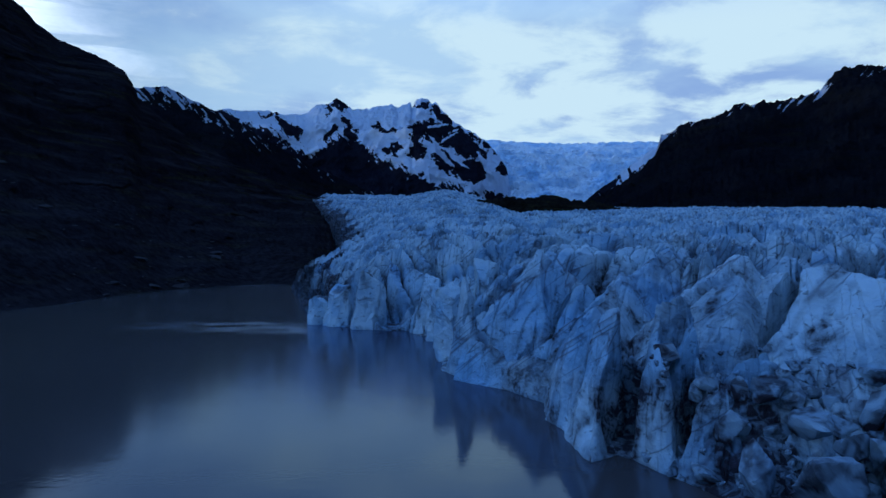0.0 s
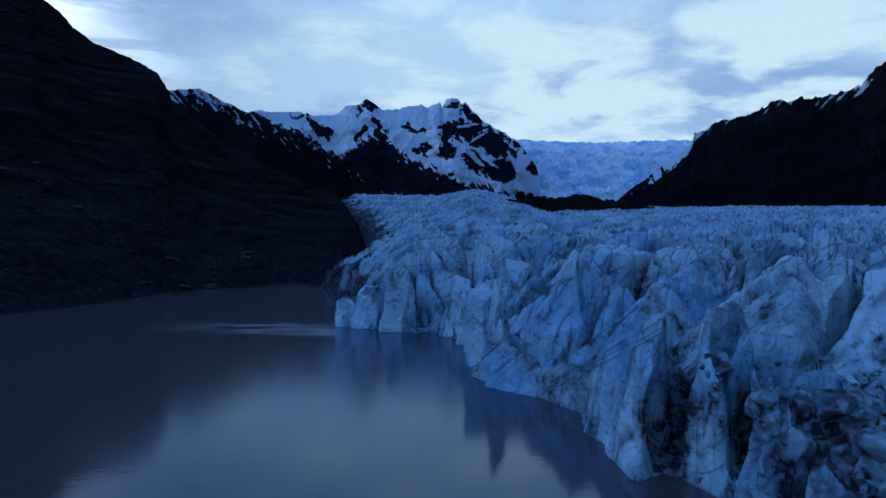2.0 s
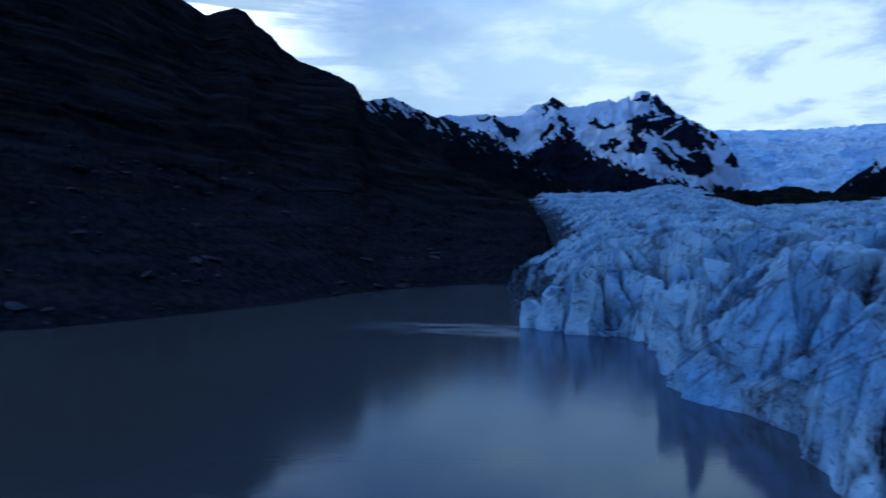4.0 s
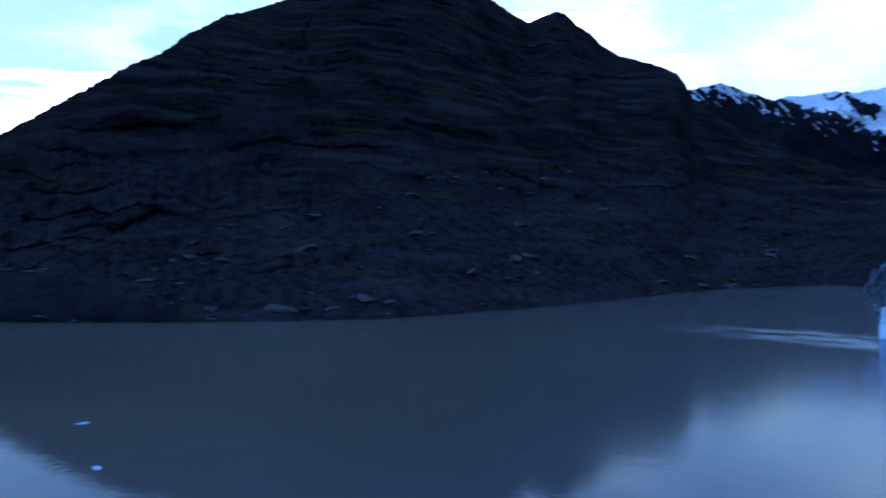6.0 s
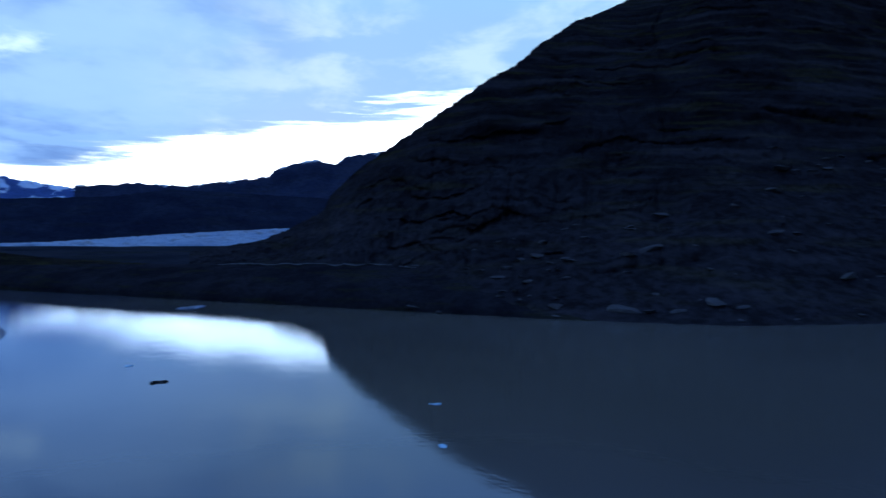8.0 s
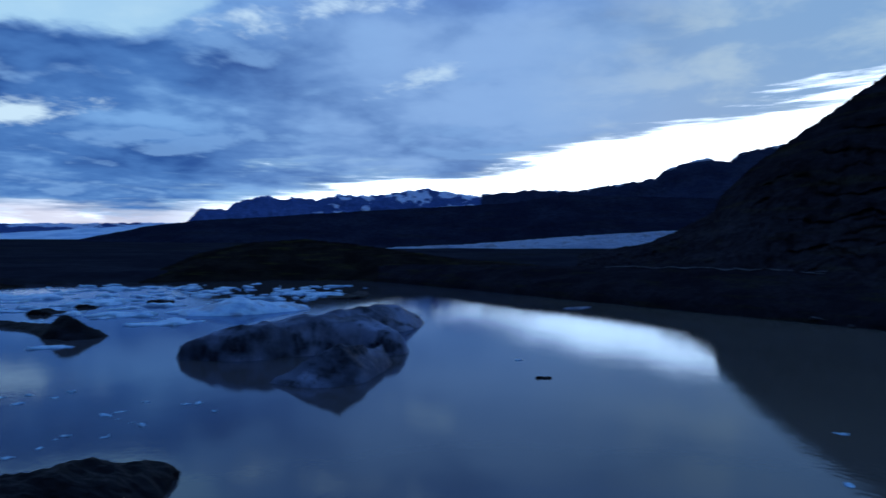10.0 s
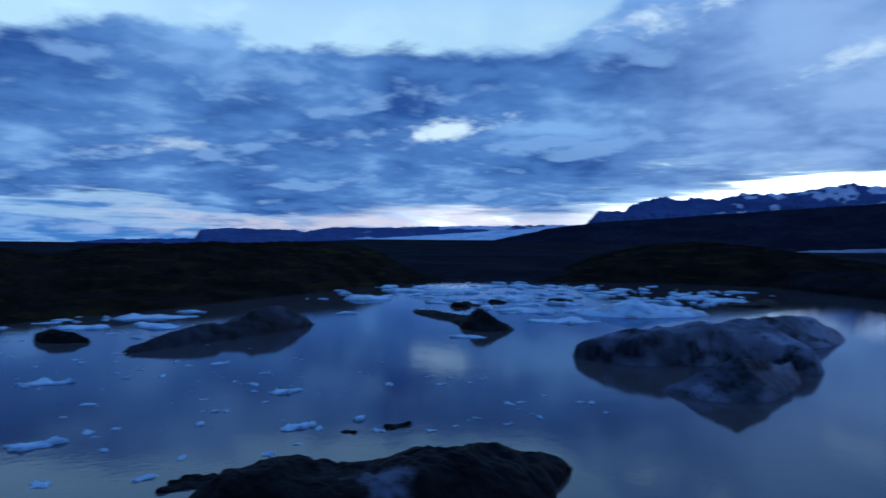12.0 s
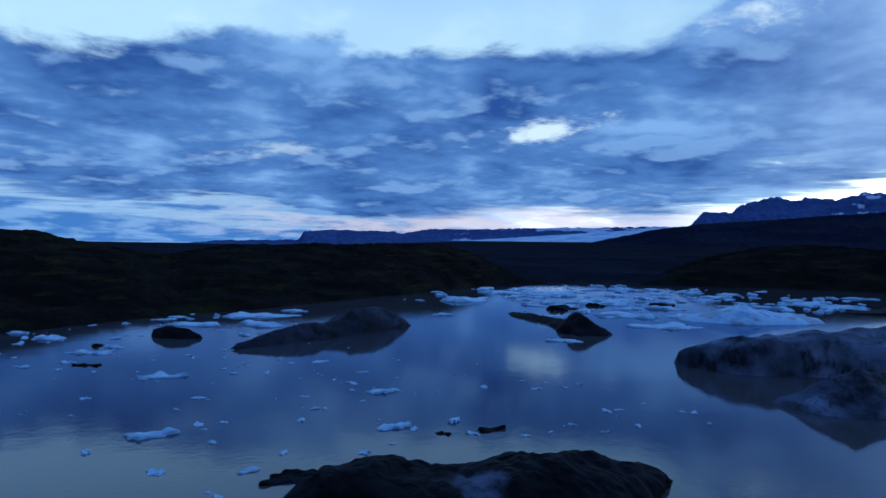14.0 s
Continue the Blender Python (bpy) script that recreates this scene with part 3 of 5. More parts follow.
def peak_snow(az, el, x, y, z, v, n):
    """Snow above, bare buttresses below; the snow reaches down in chutes and the rock up in ribs under both peaks."""
    wa = az + 0.30 * layers(az / 0.9, el / 0.7, 0, 16, 6, 0.7)
    we = el + 0.22 * layers(az / 0.8 + 9, el / 0.6, 0, 17, 6, 0.7)
    line = np.interp(wa, [-6, -4.2, -2.6, -0.7, 0.6, 2.0, 3.8, 5.4, 6.5, 8.3, 9.9, 10.7, 11.5, 12.8, 15, 18.3], [3.6, 4.4, 4.4, 5.1, 5.2, 5.6, 6.4, 7.0, 8.2, 8.8, 7.9, 7.1, 7.5, 8.2, 9.2, 10.5])
    ribs = crests(az / 0.8 + 0.45 * el, el / 1.6 - 0.2 * az, 0, 11, 4, 0.6)
    wisps = layers((az - 0.8 * el) / 0.20, (el + 0.8 * az) / 0.75, 0, 13, 4, 0.65)
    value = 0.36 + 0.55 * np.clip(2.2 * (we - line), -1.0, 1.0)
    rocky = np.maximum(patches(wa, we, PEAK_ROCK), patches(wa, we, PEAK_SCREE))
    value = value - 1.15 * rocky + 1.0 * patches(az + 0.4 * (wa - az), el + 0.4 * (we - el), PEAK_CHUTES)
    near_line = np.exp(-((we - line) / 1.3) ** 2)
    return value + 0.42 * wisps * np.maximum(near_line, rocky) - 0.55 * (ribs - 0.5) * np.maximum(0.8 * near_line, 0.25) - 0.05 * n


massif("snow_mountain", [20, 18.05, 16.94, 16.1, 14.2, 13.3, 12.9, 11.15, 10.8, 10.3, 9.3, 8.97, 8.7, 8.2, 7.8, 7.5, 6.27, 5.83, 4.25, 3.88, 3.2, 2.89, 2.66, 2.35, 1.94, 1.44, 1.07, 0.76, 0.38, -0.08, -0.54, -1.46, -2.15, -2.84, -3.38, -4.3, -5.0, -5.6, -8.5],
       [2500] * 33 + [2560, 2640, 2800, 3000, 3100, 3300], [3900] * 39,
       [9.5, 10.26, 10.55, 10.44, 10.56, 10.44, 10.34, 10.47, 10.79, 11.21, 11.3, 11.57, 11.75, 11.48, 11.15, 10.99, 11.03, 11.22, 11.41, 11.2, 11.57, 11.66, 11.23, 11.89, 12.02, 11.87, 11.53, 11.71, 11.19, 10.76, 10.28, 9.76, 9.46, 8.94, 8.6, 7.6, 6.6, 3.6, 2.0],
       ROCK_SNOW_HAZED, "twin-peaked dark mountain streaked with snow and hanging ice", "mountain", nu=700, nv=280, rough=150, size=380, power=1.0, jag=5,
       base=60, snow=peak_snow, seed=21)
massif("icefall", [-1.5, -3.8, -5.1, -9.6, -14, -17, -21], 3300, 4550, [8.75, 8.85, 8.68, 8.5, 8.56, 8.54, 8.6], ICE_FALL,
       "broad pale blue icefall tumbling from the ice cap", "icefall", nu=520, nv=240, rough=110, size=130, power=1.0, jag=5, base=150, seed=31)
massif("rock_spur", [-10.9, -11.6, -12.3, -13.2, -14.0, -15.2, -16.2, -17.5], 2850, 3150, [3.6, 4.3, 4.9, 5.5, 6.1, 7.1, 7.9, 8.2], ROCK_SNOW_HAZED,
       "rocky spur with long snow banks beside the icefall", "rock spur", nu=200, nv=60, rough=30, size=120, jag=3, base=60, seed=33,
       snow=lambda az, el, x, y, z, v, n: 0.15 + 0.5 * step(-az, 12.4, 14.0) * step(v, 0.25, 0.6) + 0.6 * layers(az / 0.5 - 0.9 * el, el / 1.1 + 0.3 * az, 0, 8, 4, 0.6))
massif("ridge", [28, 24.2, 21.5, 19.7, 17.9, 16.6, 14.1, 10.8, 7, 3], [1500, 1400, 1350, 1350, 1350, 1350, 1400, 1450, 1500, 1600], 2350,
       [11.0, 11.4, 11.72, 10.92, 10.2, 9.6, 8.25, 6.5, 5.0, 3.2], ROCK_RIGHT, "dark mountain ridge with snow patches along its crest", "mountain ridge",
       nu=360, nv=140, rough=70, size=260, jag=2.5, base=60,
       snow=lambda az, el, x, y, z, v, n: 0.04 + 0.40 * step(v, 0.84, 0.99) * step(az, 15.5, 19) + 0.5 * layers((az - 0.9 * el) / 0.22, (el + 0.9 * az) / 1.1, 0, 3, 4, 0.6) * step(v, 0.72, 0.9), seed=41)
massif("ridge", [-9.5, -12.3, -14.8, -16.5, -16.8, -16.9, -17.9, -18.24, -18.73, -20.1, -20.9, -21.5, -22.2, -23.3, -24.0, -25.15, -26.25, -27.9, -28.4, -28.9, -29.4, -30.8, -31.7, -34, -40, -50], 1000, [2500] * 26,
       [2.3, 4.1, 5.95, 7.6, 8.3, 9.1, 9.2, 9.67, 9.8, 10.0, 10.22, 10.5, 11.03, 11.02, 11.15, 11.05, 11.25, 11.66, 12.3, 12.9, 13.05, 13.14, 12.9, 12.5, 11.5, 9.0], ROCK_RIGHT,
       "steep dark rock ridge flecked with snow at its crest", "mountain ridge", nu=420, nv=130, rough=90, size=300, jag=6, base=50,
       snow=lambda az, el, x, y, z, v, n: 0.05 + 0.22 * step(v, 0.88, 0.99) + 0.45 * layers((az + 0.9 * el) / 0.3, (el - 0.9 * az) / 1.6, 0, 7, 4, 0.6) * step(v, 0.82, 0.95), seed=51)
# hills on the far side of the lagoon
massif("far_ridge", [72, 75.1, 77.0, 78.5, 79.15, 79.8, 80.8, 82.5, 83.7, 84.5, 87.2, 90.5, 93.0, 94.4, 95.4, 98], 2900, 3900, [7.6, 7.45, 7.13, 6.87, 6.34, 6.36, 6.7, 6.24, 5.94, 5.2, 4.86, 4.38, 4.45, 4.5, 4.28, 4.2], ROCK_FAR_HAZED,
       "distant ridge, painted hazy blue, behind the glacier tongue", "mountain ridge", nu=240, nv=70, rough=60, size=400, jag=6, base=60, seed=61, eye=(-2.0, 24.0),
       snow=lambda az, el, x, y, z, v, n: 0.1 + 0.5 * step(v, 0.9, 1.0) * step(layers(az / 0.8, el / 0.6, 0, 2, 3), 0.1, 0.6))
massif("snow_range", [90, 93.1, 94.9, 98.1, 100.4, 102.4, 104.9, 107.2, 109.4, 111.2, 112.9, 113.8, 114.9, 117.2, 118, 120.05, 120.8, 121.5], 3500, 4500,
       [4.1, 4.15, 4.25, 4.05, 4.3, 4.65, 4.25, 4.0, 4.08, 3.62, 3.88, 3.62, 3.93, 3.4, 2.8, 2.82, 1.8, 1.5], ROCK_HORIZON_HAZED,
       "distant mountain range painted hazy blue, with snow near its summits", "mountain range", nu=300, nv=60, rough=60, size=350, jag=6, base=60, seed=71, eye=(-2.0, 24.0),
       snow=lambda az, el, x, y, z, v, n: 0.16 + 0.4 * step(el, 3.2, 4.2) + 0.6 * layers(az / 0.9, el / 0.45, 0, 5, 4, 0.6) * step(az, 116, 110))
massif("dark_hill", [74, 84, 91.4, 95.8, 104.9, 113.8, 120.1, 124.1, 128.5, 132], 2300, 3000, [3.4, 3.8, 4.1, 3.45, 2.98, 2.37, 1.95, 1.38, 0.35, -0.2], ROCK_HILL_HAZED,
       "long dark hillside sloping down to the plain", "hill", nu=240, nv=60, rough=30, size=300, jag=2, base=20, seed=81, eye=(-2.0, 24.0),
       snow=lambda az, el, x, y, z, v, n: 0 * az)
massif("table_mountain", [121, 130.3, 137.1, 141.2, 143.4, 143.9, 149.3, 151.1, 151.4, 153, 157, 160], 4300, 4700, [1.75, 1.6, 1.4, 1.35, 0.92, 1.12, 1.14, 1.02, 0.35, 0.3, 0.2, -0.05], ROCK_HORIZON_HAZED,
       "far flat-topped mountain painted hazy blue on the horizon", "mountain", nu=240, nv=24, rough=20, size=300, jag=4, base=12, power=0.6, seed=91, eye=(-2.0, 24.0),
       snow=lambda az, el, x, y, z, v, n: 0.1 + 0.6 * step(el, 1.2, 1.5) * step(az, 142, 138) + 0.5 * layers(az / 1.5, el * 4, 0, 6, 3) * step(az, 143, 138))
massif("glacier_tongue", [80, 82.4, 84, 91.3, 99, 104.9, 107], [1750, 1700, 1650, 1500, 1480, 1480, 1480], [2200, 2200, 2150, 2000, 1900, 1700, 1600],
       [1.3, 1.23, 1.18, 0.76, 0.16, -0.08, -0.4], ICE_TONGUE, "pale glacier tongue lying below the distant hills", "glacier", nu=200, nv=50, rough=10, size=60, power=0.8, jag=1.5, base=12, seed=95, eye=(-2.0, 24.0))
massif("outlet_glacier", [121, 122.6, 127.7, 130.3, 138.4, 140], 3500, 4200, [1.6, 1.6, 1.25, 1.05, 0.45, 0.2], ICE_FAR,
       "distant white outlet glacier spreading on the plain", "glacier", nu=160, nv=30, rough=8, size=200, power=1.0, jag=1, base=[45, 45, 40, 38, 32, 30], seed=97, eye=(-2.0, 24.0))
# moraines
massif("moraine_hill", [128, 132.5, 134.8, 137, 139.8, 144.8, 147.5, 150.2, 152.8, 156.2, 159.1, 161.1, 165.7, 167.9, 170, 172, 180, 200, 230],
       None,
       [700, 690, 680, 660, 640, 615, 600, 585, 570, 560, 550, 535, 520, 505, 495, 490, 470, 460, 470],
       [-2.9, -2.56, -1.83, -0.73, 0.14, 0.21, 0.04, 0.13, -0.04, 0.0, -0.47, -0.92, -0.21, 0.24, 0.76, 0.8, 1.5, 2.0, 1.0], MORAINE,
       "rounded dark moraine hills of gravel and moss by the shore", "moraine", nu=420, nv=90, rough=7, size=45, power=0.75, jag=0.7, seed=101, eye=(-3.4, 24.3))
massif("moraine_hill", [92, 96, 100.4, 104.9, 108.5, 112, 115.9, 119.8, 123.8, 127, 130], None,
       [600, 640, 680, 705, 730, 745, 750, 750, 730, 700, 660], [-1.6, -1.3, -0.96, -0.28, 0.18, 0.54, 0.3, -0.5, -2.2, -2.6, -2.9], MORAINE,
       "low black gravel moraine across the lagoon", "moraine", nu=260, nv=60, rough=6, size=60, power=0.8, jag=0.5, seed=111, eye=(-2.5, 24.3))
massif("moraine_ridge", [1.5, -0.7, -2.9, -5.2, -7.0, -7.9, -9.0, -10.1, -11.9, -14, -18, -24], 860, 1000, [3.0, 3.6, 4.05, 4.28, 4.2, 4.5, 4.4, 4.1, 3.95, 3.5, 3.1, 2.9], MORAINE,
       "black rubble ridge rising out of the ice", "moraine", nu=260, nv=50, rough=14, size=40, power=0.9, jag=2.0, base=60, seed=121)
massif("shore_terrace", [57, 62, 66, 70, 76, 82, 88, 94, 100, 106], None, [302, 320, 348, 366, 388, 414, 464, 504, 570, 650],
       [-5.6, -4.6, -2.9, -2.1, -1.7, -1.62, -1.6, -1.52, -1.5, -1.5], TERRACE, "flat gravel terrace and bank along the shore", "terrace", nu=260, nv=40, rough=3, size=25, power=0.45, jag=0.3, seed=131, eye=(-0.6, 21.7))
massif("lateral_moraine", [18, 15, 13, 11.5, 10.5, 9, 7, 5], [620, 580, 560, 545, 560, 640, 760, 900], 1300, [5.0, 4.5, 4.2, 4.05, 3.95, 3.8, 3.6, 3.4], ROCK_NEAR,
       "black rubble slope between mountain and ice", "moraine", nu=160, nv=100, rough=12, size=40, power=0.8, jag=1.5, seed=141)


# pale track along the edge of the terrace
a, k = np.meshgrid(np.radians(np.linspace(63, 88, 160)), np.linspace(-1, 1, 4), indexing="xy")
r = np.interp(np.degrees(a), [66, 70, 76, 82, 88], [349, 365, 386, 411, 460]) + 1.6 * k + 3 * swirl(a * 60, 0 * a, 0, 7)
x, y = -0.6 - r * np.sin(a), 21.7 + r * np.cos(a)
tx, ty, tz = SLOPES["shore_terrace"]
hill = np.zeros(r.shape)
for idx in np.ndindex(r.shape):
    hill[idx] = tz.flat[np.argmin((tx - x[idx]) ** 2 + (ty - y[idx]) ** 2)]
put("track", sheet_mesh("track", x, y, hill + 0.5), TRACK, "pale gravel track along the terrace edge", "track", kind="structure")


def stone_mesh(name, seed, flat=0.6, points=18):
    """A faceted stone or block about one metre across."""
    rnd = random.Random(seed)
    bm = bmesh.new()
    for _ in range(points):
        v = Vector((rnd.gauss(0, 1), rnd.gauss(0, 1), rnd.gauss(0, 1))).normalized() * rnd.uniform(0.42, 0.58)
        bm.verts.new((v.x * 1.25, v.y * 0.9, v.z * flat * 1.3))
    hull = bmesh.ops.convex_hull(bm, input=bm.verts)
    bmesh.ops.delete(bm, geom=[g for g in hull["geom_interior"] if isinstance(g, bmesh.types.BMVert)], context="VERTS")
    me = bpy.data.meshes.new(name)
    bm.to_mesh(me)
    bm.free()
    return me


stones = [stone_mesh("boulder", 900 + k, 0.5) for k in range(8)]
for me in stones:
    me.materials.append(OUTCROP)
rnd = random.Random(31)
sx, sy, sz = SLOPES["mountain"]
for _ in range(170):
    i, j = int(rnd.uniform(0.015, 0.30) ** 1.2 * 300), int(rnd.uniform(0.12, 0.80) * 760)
    ob = tagged(new("boulder", rnd.choice(stones)), "grey weathered boulder on the lower scree slope", "boulder", "boulders on the slope")
    w = 2.0 * 5.0 ** (rnd.random() ** 2)
    ob.matrix_world = pose(sx[i, j], sy[i, j], sz[i, j], rnd.uniform(-12, 12), rnd.uniform(-12, 12), rnd.uniform(0, 360)) @ Matrix.Diagonal((w * 1.4, w, w * 0.6, 1))


# ---- the glacier: crevassed ice with a calving front ----
def front_range(az):
    """Metres from the origin to the ice front along each bearing."""
    out = np.full(az.shape, 1e9)
    ux, uy = -np.sin(az), np.cos(az)
    for (ax, ay), (bx, by) in zip(FRONT, FRONT[1:]):
        dx, dy = bx - ax, by - ay
        det = ux * (-dy) + uy * dx
        det = np.where(np.abs(det) < 1e-9, 1e-9, det)
        k = (-ax * dy + ay * dx) / det
        w = (ux * ay - uy * ax) / det
        out = np.where((w >= 0) & (w <= 1) & (k > 0), np.minimum(out, k), out)
    return out


ICE_RING = FRONT + [(900, 300), (1200, 900), (400, 1500), (-270, 1400), (-223, 1180), (-158, 937), (-108, 742), (-92, 600)]
# hollows in the front: place, half length, half width, turn of the long side, height of the floor
PITS = [(19, 157, 15, 9, -55, 4.5), (31, 148, 9, 5, 60, 11), (-17.5, 267, 12, 5.2, 92, 0.8)]
CLEFTS = [(18, 158, 10, 4.2, -55, 4.0), (31, 149, 8, 3.6, 60, 9.0), (27.2, 106.0, 9, 2.8, 62, 0.2), (34.6, 99.5, 5, 1.1, 62, 1.0), (56, 118, 9, 1.6, 48, 8), (38.5, 103, 5, 1.0, 75, 8), (9.5, 172, 6, 1.6, 60, 4)]
# great blades of the near front: crest from place to place with heights, slopes of its two sides and its ends, roundness
BLADES = [(3.5, 166, 21, 6, 174, 23, 5.0, 2.6, 4.0, 0.5), (5.4, 166.5, 8.6, 21.5, 140, 8.6, 1.6, 6.0, 3.0, 0.2), (24.9, 183, 30, 14.5, 171, 14, 1.9, 1.5, 2.5, 0.5),
          (24.9, 183, 30, 34, 180, 23, 1.4, 1.7, 1.5, 0.5), (24.9, 183, 30, 24, 168, 12, 2.0, 2.0, 2.0, 0.4), (28, 113, 21.2, 22.3, 101.5, 5.5, 5.0, 2.9, 3.0, 0.3),
          (28, 113, 21.2, 23, 131, 13.5, 2.9, 4.0, 2.2, 0.3), (31, 111, 22.4, 36.5, 110.5, 23, 2.5, 3.6, 3.5, 0.8), (32, 110, 21.5, 31.6, 99.5, 14.5, 4.5, 4.0, 5.0, 0.7),
          (36.5, 110, 20.5, 38, 98.5, 13.5, 3.2, 3.0, 3.0, 0.5), (50, 121, 25.8, 45.5, 110, 18.5, 2.6, 1.1, 2.4, 2.5), (58.5, 127, 26.5, 66, 121, 28.2, 0.9, 0.78, 2.6, 1.5),
          (66, 121, 28.2, 71, 111, 25.5, 0.9, 0.72, 1.2, 1.5), (63.6, 152, 30, 44, 134, 20.5, 1.2, 0.9, 1.5, 1.0), (57, 181, 30.5, 31, 146.6, 19, 1.3, 0.9, 1.6, 1.0),
          (40, 97, 13.8, 53, 99.5, 14.6, 0.7, 1.1, 1.2, 0.4), (53, 99.5, 14.6, 72, 95, 14, 0.5, 1.0, 1.2, 0.4), (41, 160, 25, 27, 134, 17, 1.5, 1.3, 1.6, 0.8)]
BEARINGS = [-45, -30, -20, -12, -6, 0, 3, 6, 9, 12]
SHELF = [8, 7, 7, 8, 7, 8, 8, 8, 5, 3]
CROWN = [24, 25, 25, 24, 25, 23, 21, 18, 11, 6]
SKY_Z = [78, 78, 80, 79, 78, 116, 114, 112, 110, 108]
table = np.radians(np.arange(-62, 13.61, 0.1))
soft_front = front_range(table)
soft_front = np.where(soft_front > 1e8, 520.0, soft_front)
kernel = np.exp(-0.5 * (np.arange(-60, 61) / 22.0) ** 2)
soft_front = np.convolve(np.pad(soft_front, 60, mode="edge"), kernel / kernel.sum(), mode="valid")


def seracs(x, y, turn, long_m, wide_m, seed, climb=0.7, slot=0.4):
    """Leaning blades of ice in jittered cells: height of the topmost blade, and the gaps between blades (0..1)."""
    c, s = math.cos(radians(turn)), math.sin(radians(turn))
    u, v = (x * c + y * s) / long_m, (-x * s + y * c) / wide_m
    iu, iv = np.floor(u).astype(np.int64), np.floor(v).astype(np.int64)
    first, second = np.full(u.shape, -9.0), np.full(u.shape, -9.0)
    for du in (-1, 0, 1):
        for dv in (-1, 0, 1):
            a, b = iu + du, iv + dv
            cu = u - (a + 0.5 + 0.42 * lattice(a, b, 1, seed))
            cv = v - (b + 0.5 + 0.42 * lattice(a, b, 2, seed)) + 0.25 * lattice(a, b, 4, seed) * cu
            roof = 0.75 + 0.38 * lattice(a, b, 3, seed) - np.where(cv < 0, -0.95 * cv, 2.6 * cv) - climb * np.where(cu < 0, 0.55 * cu * cu, 1.5 * cu * cu)
            second = np.maximum(second, np.minimum(first, roof))
            first = np.maximum(first, roof)
    return first, step(slot - (first - second), 0.0, slot)


MARGIN = [(-60, 310), (-71, 362), (-111, 522), (-92, 600), (-108, 742), (-158, 937), (-223, 1180), (-270, 1400)]


def line_distance(x, y, line):
    best = np.full(x.shape, 1e18)
    for (ax, ay), (bx, by) in zip(line, line[1:]):
        dx, dy = bx - ax, by - ay
        k = np.clip(((x - ax) * dx + (y - ay) * dy) / (dx * dx + dy * dy), 0, 1)
        best = np.minimum(best, (x - ax - k * dx) ** 2 + (y - ay - k * dy) ** 2)
    return np.sqrt(best)


def oval(x, y, px, py, lg, wd, turn):
    c, s = math.cos(radians(turn)), math.sin(radians(turn))
    return np.sqrt((((x - px) * c + (y - py) * s) / lg) ** 2 + ((-(x - px) * s + (y - py) * c) / wd) ** 2)


def blade_height(x, y, row):
    ax, ay, az_m, bx, by, bz, left, right, ends, soft = row
    dx, dy = bx - ax, by - ay
    ln = math.hypot(dx, dy)
    u, v = ((x - ax) * dx + (y - ay) * dy) / ln, ((y - ay) * dx - (x - ax) * dy) / ln
    k = np.clip(u, 0, ln)
    off = np.sqrt(v * v + soft * soft) - soft
    past = np.sqrt((u - k) ** 2 + soft * soft) - soft
    return az_m + (bz - az_m) * k / ln - np.where(v > 0, left, right) * off - ends * past


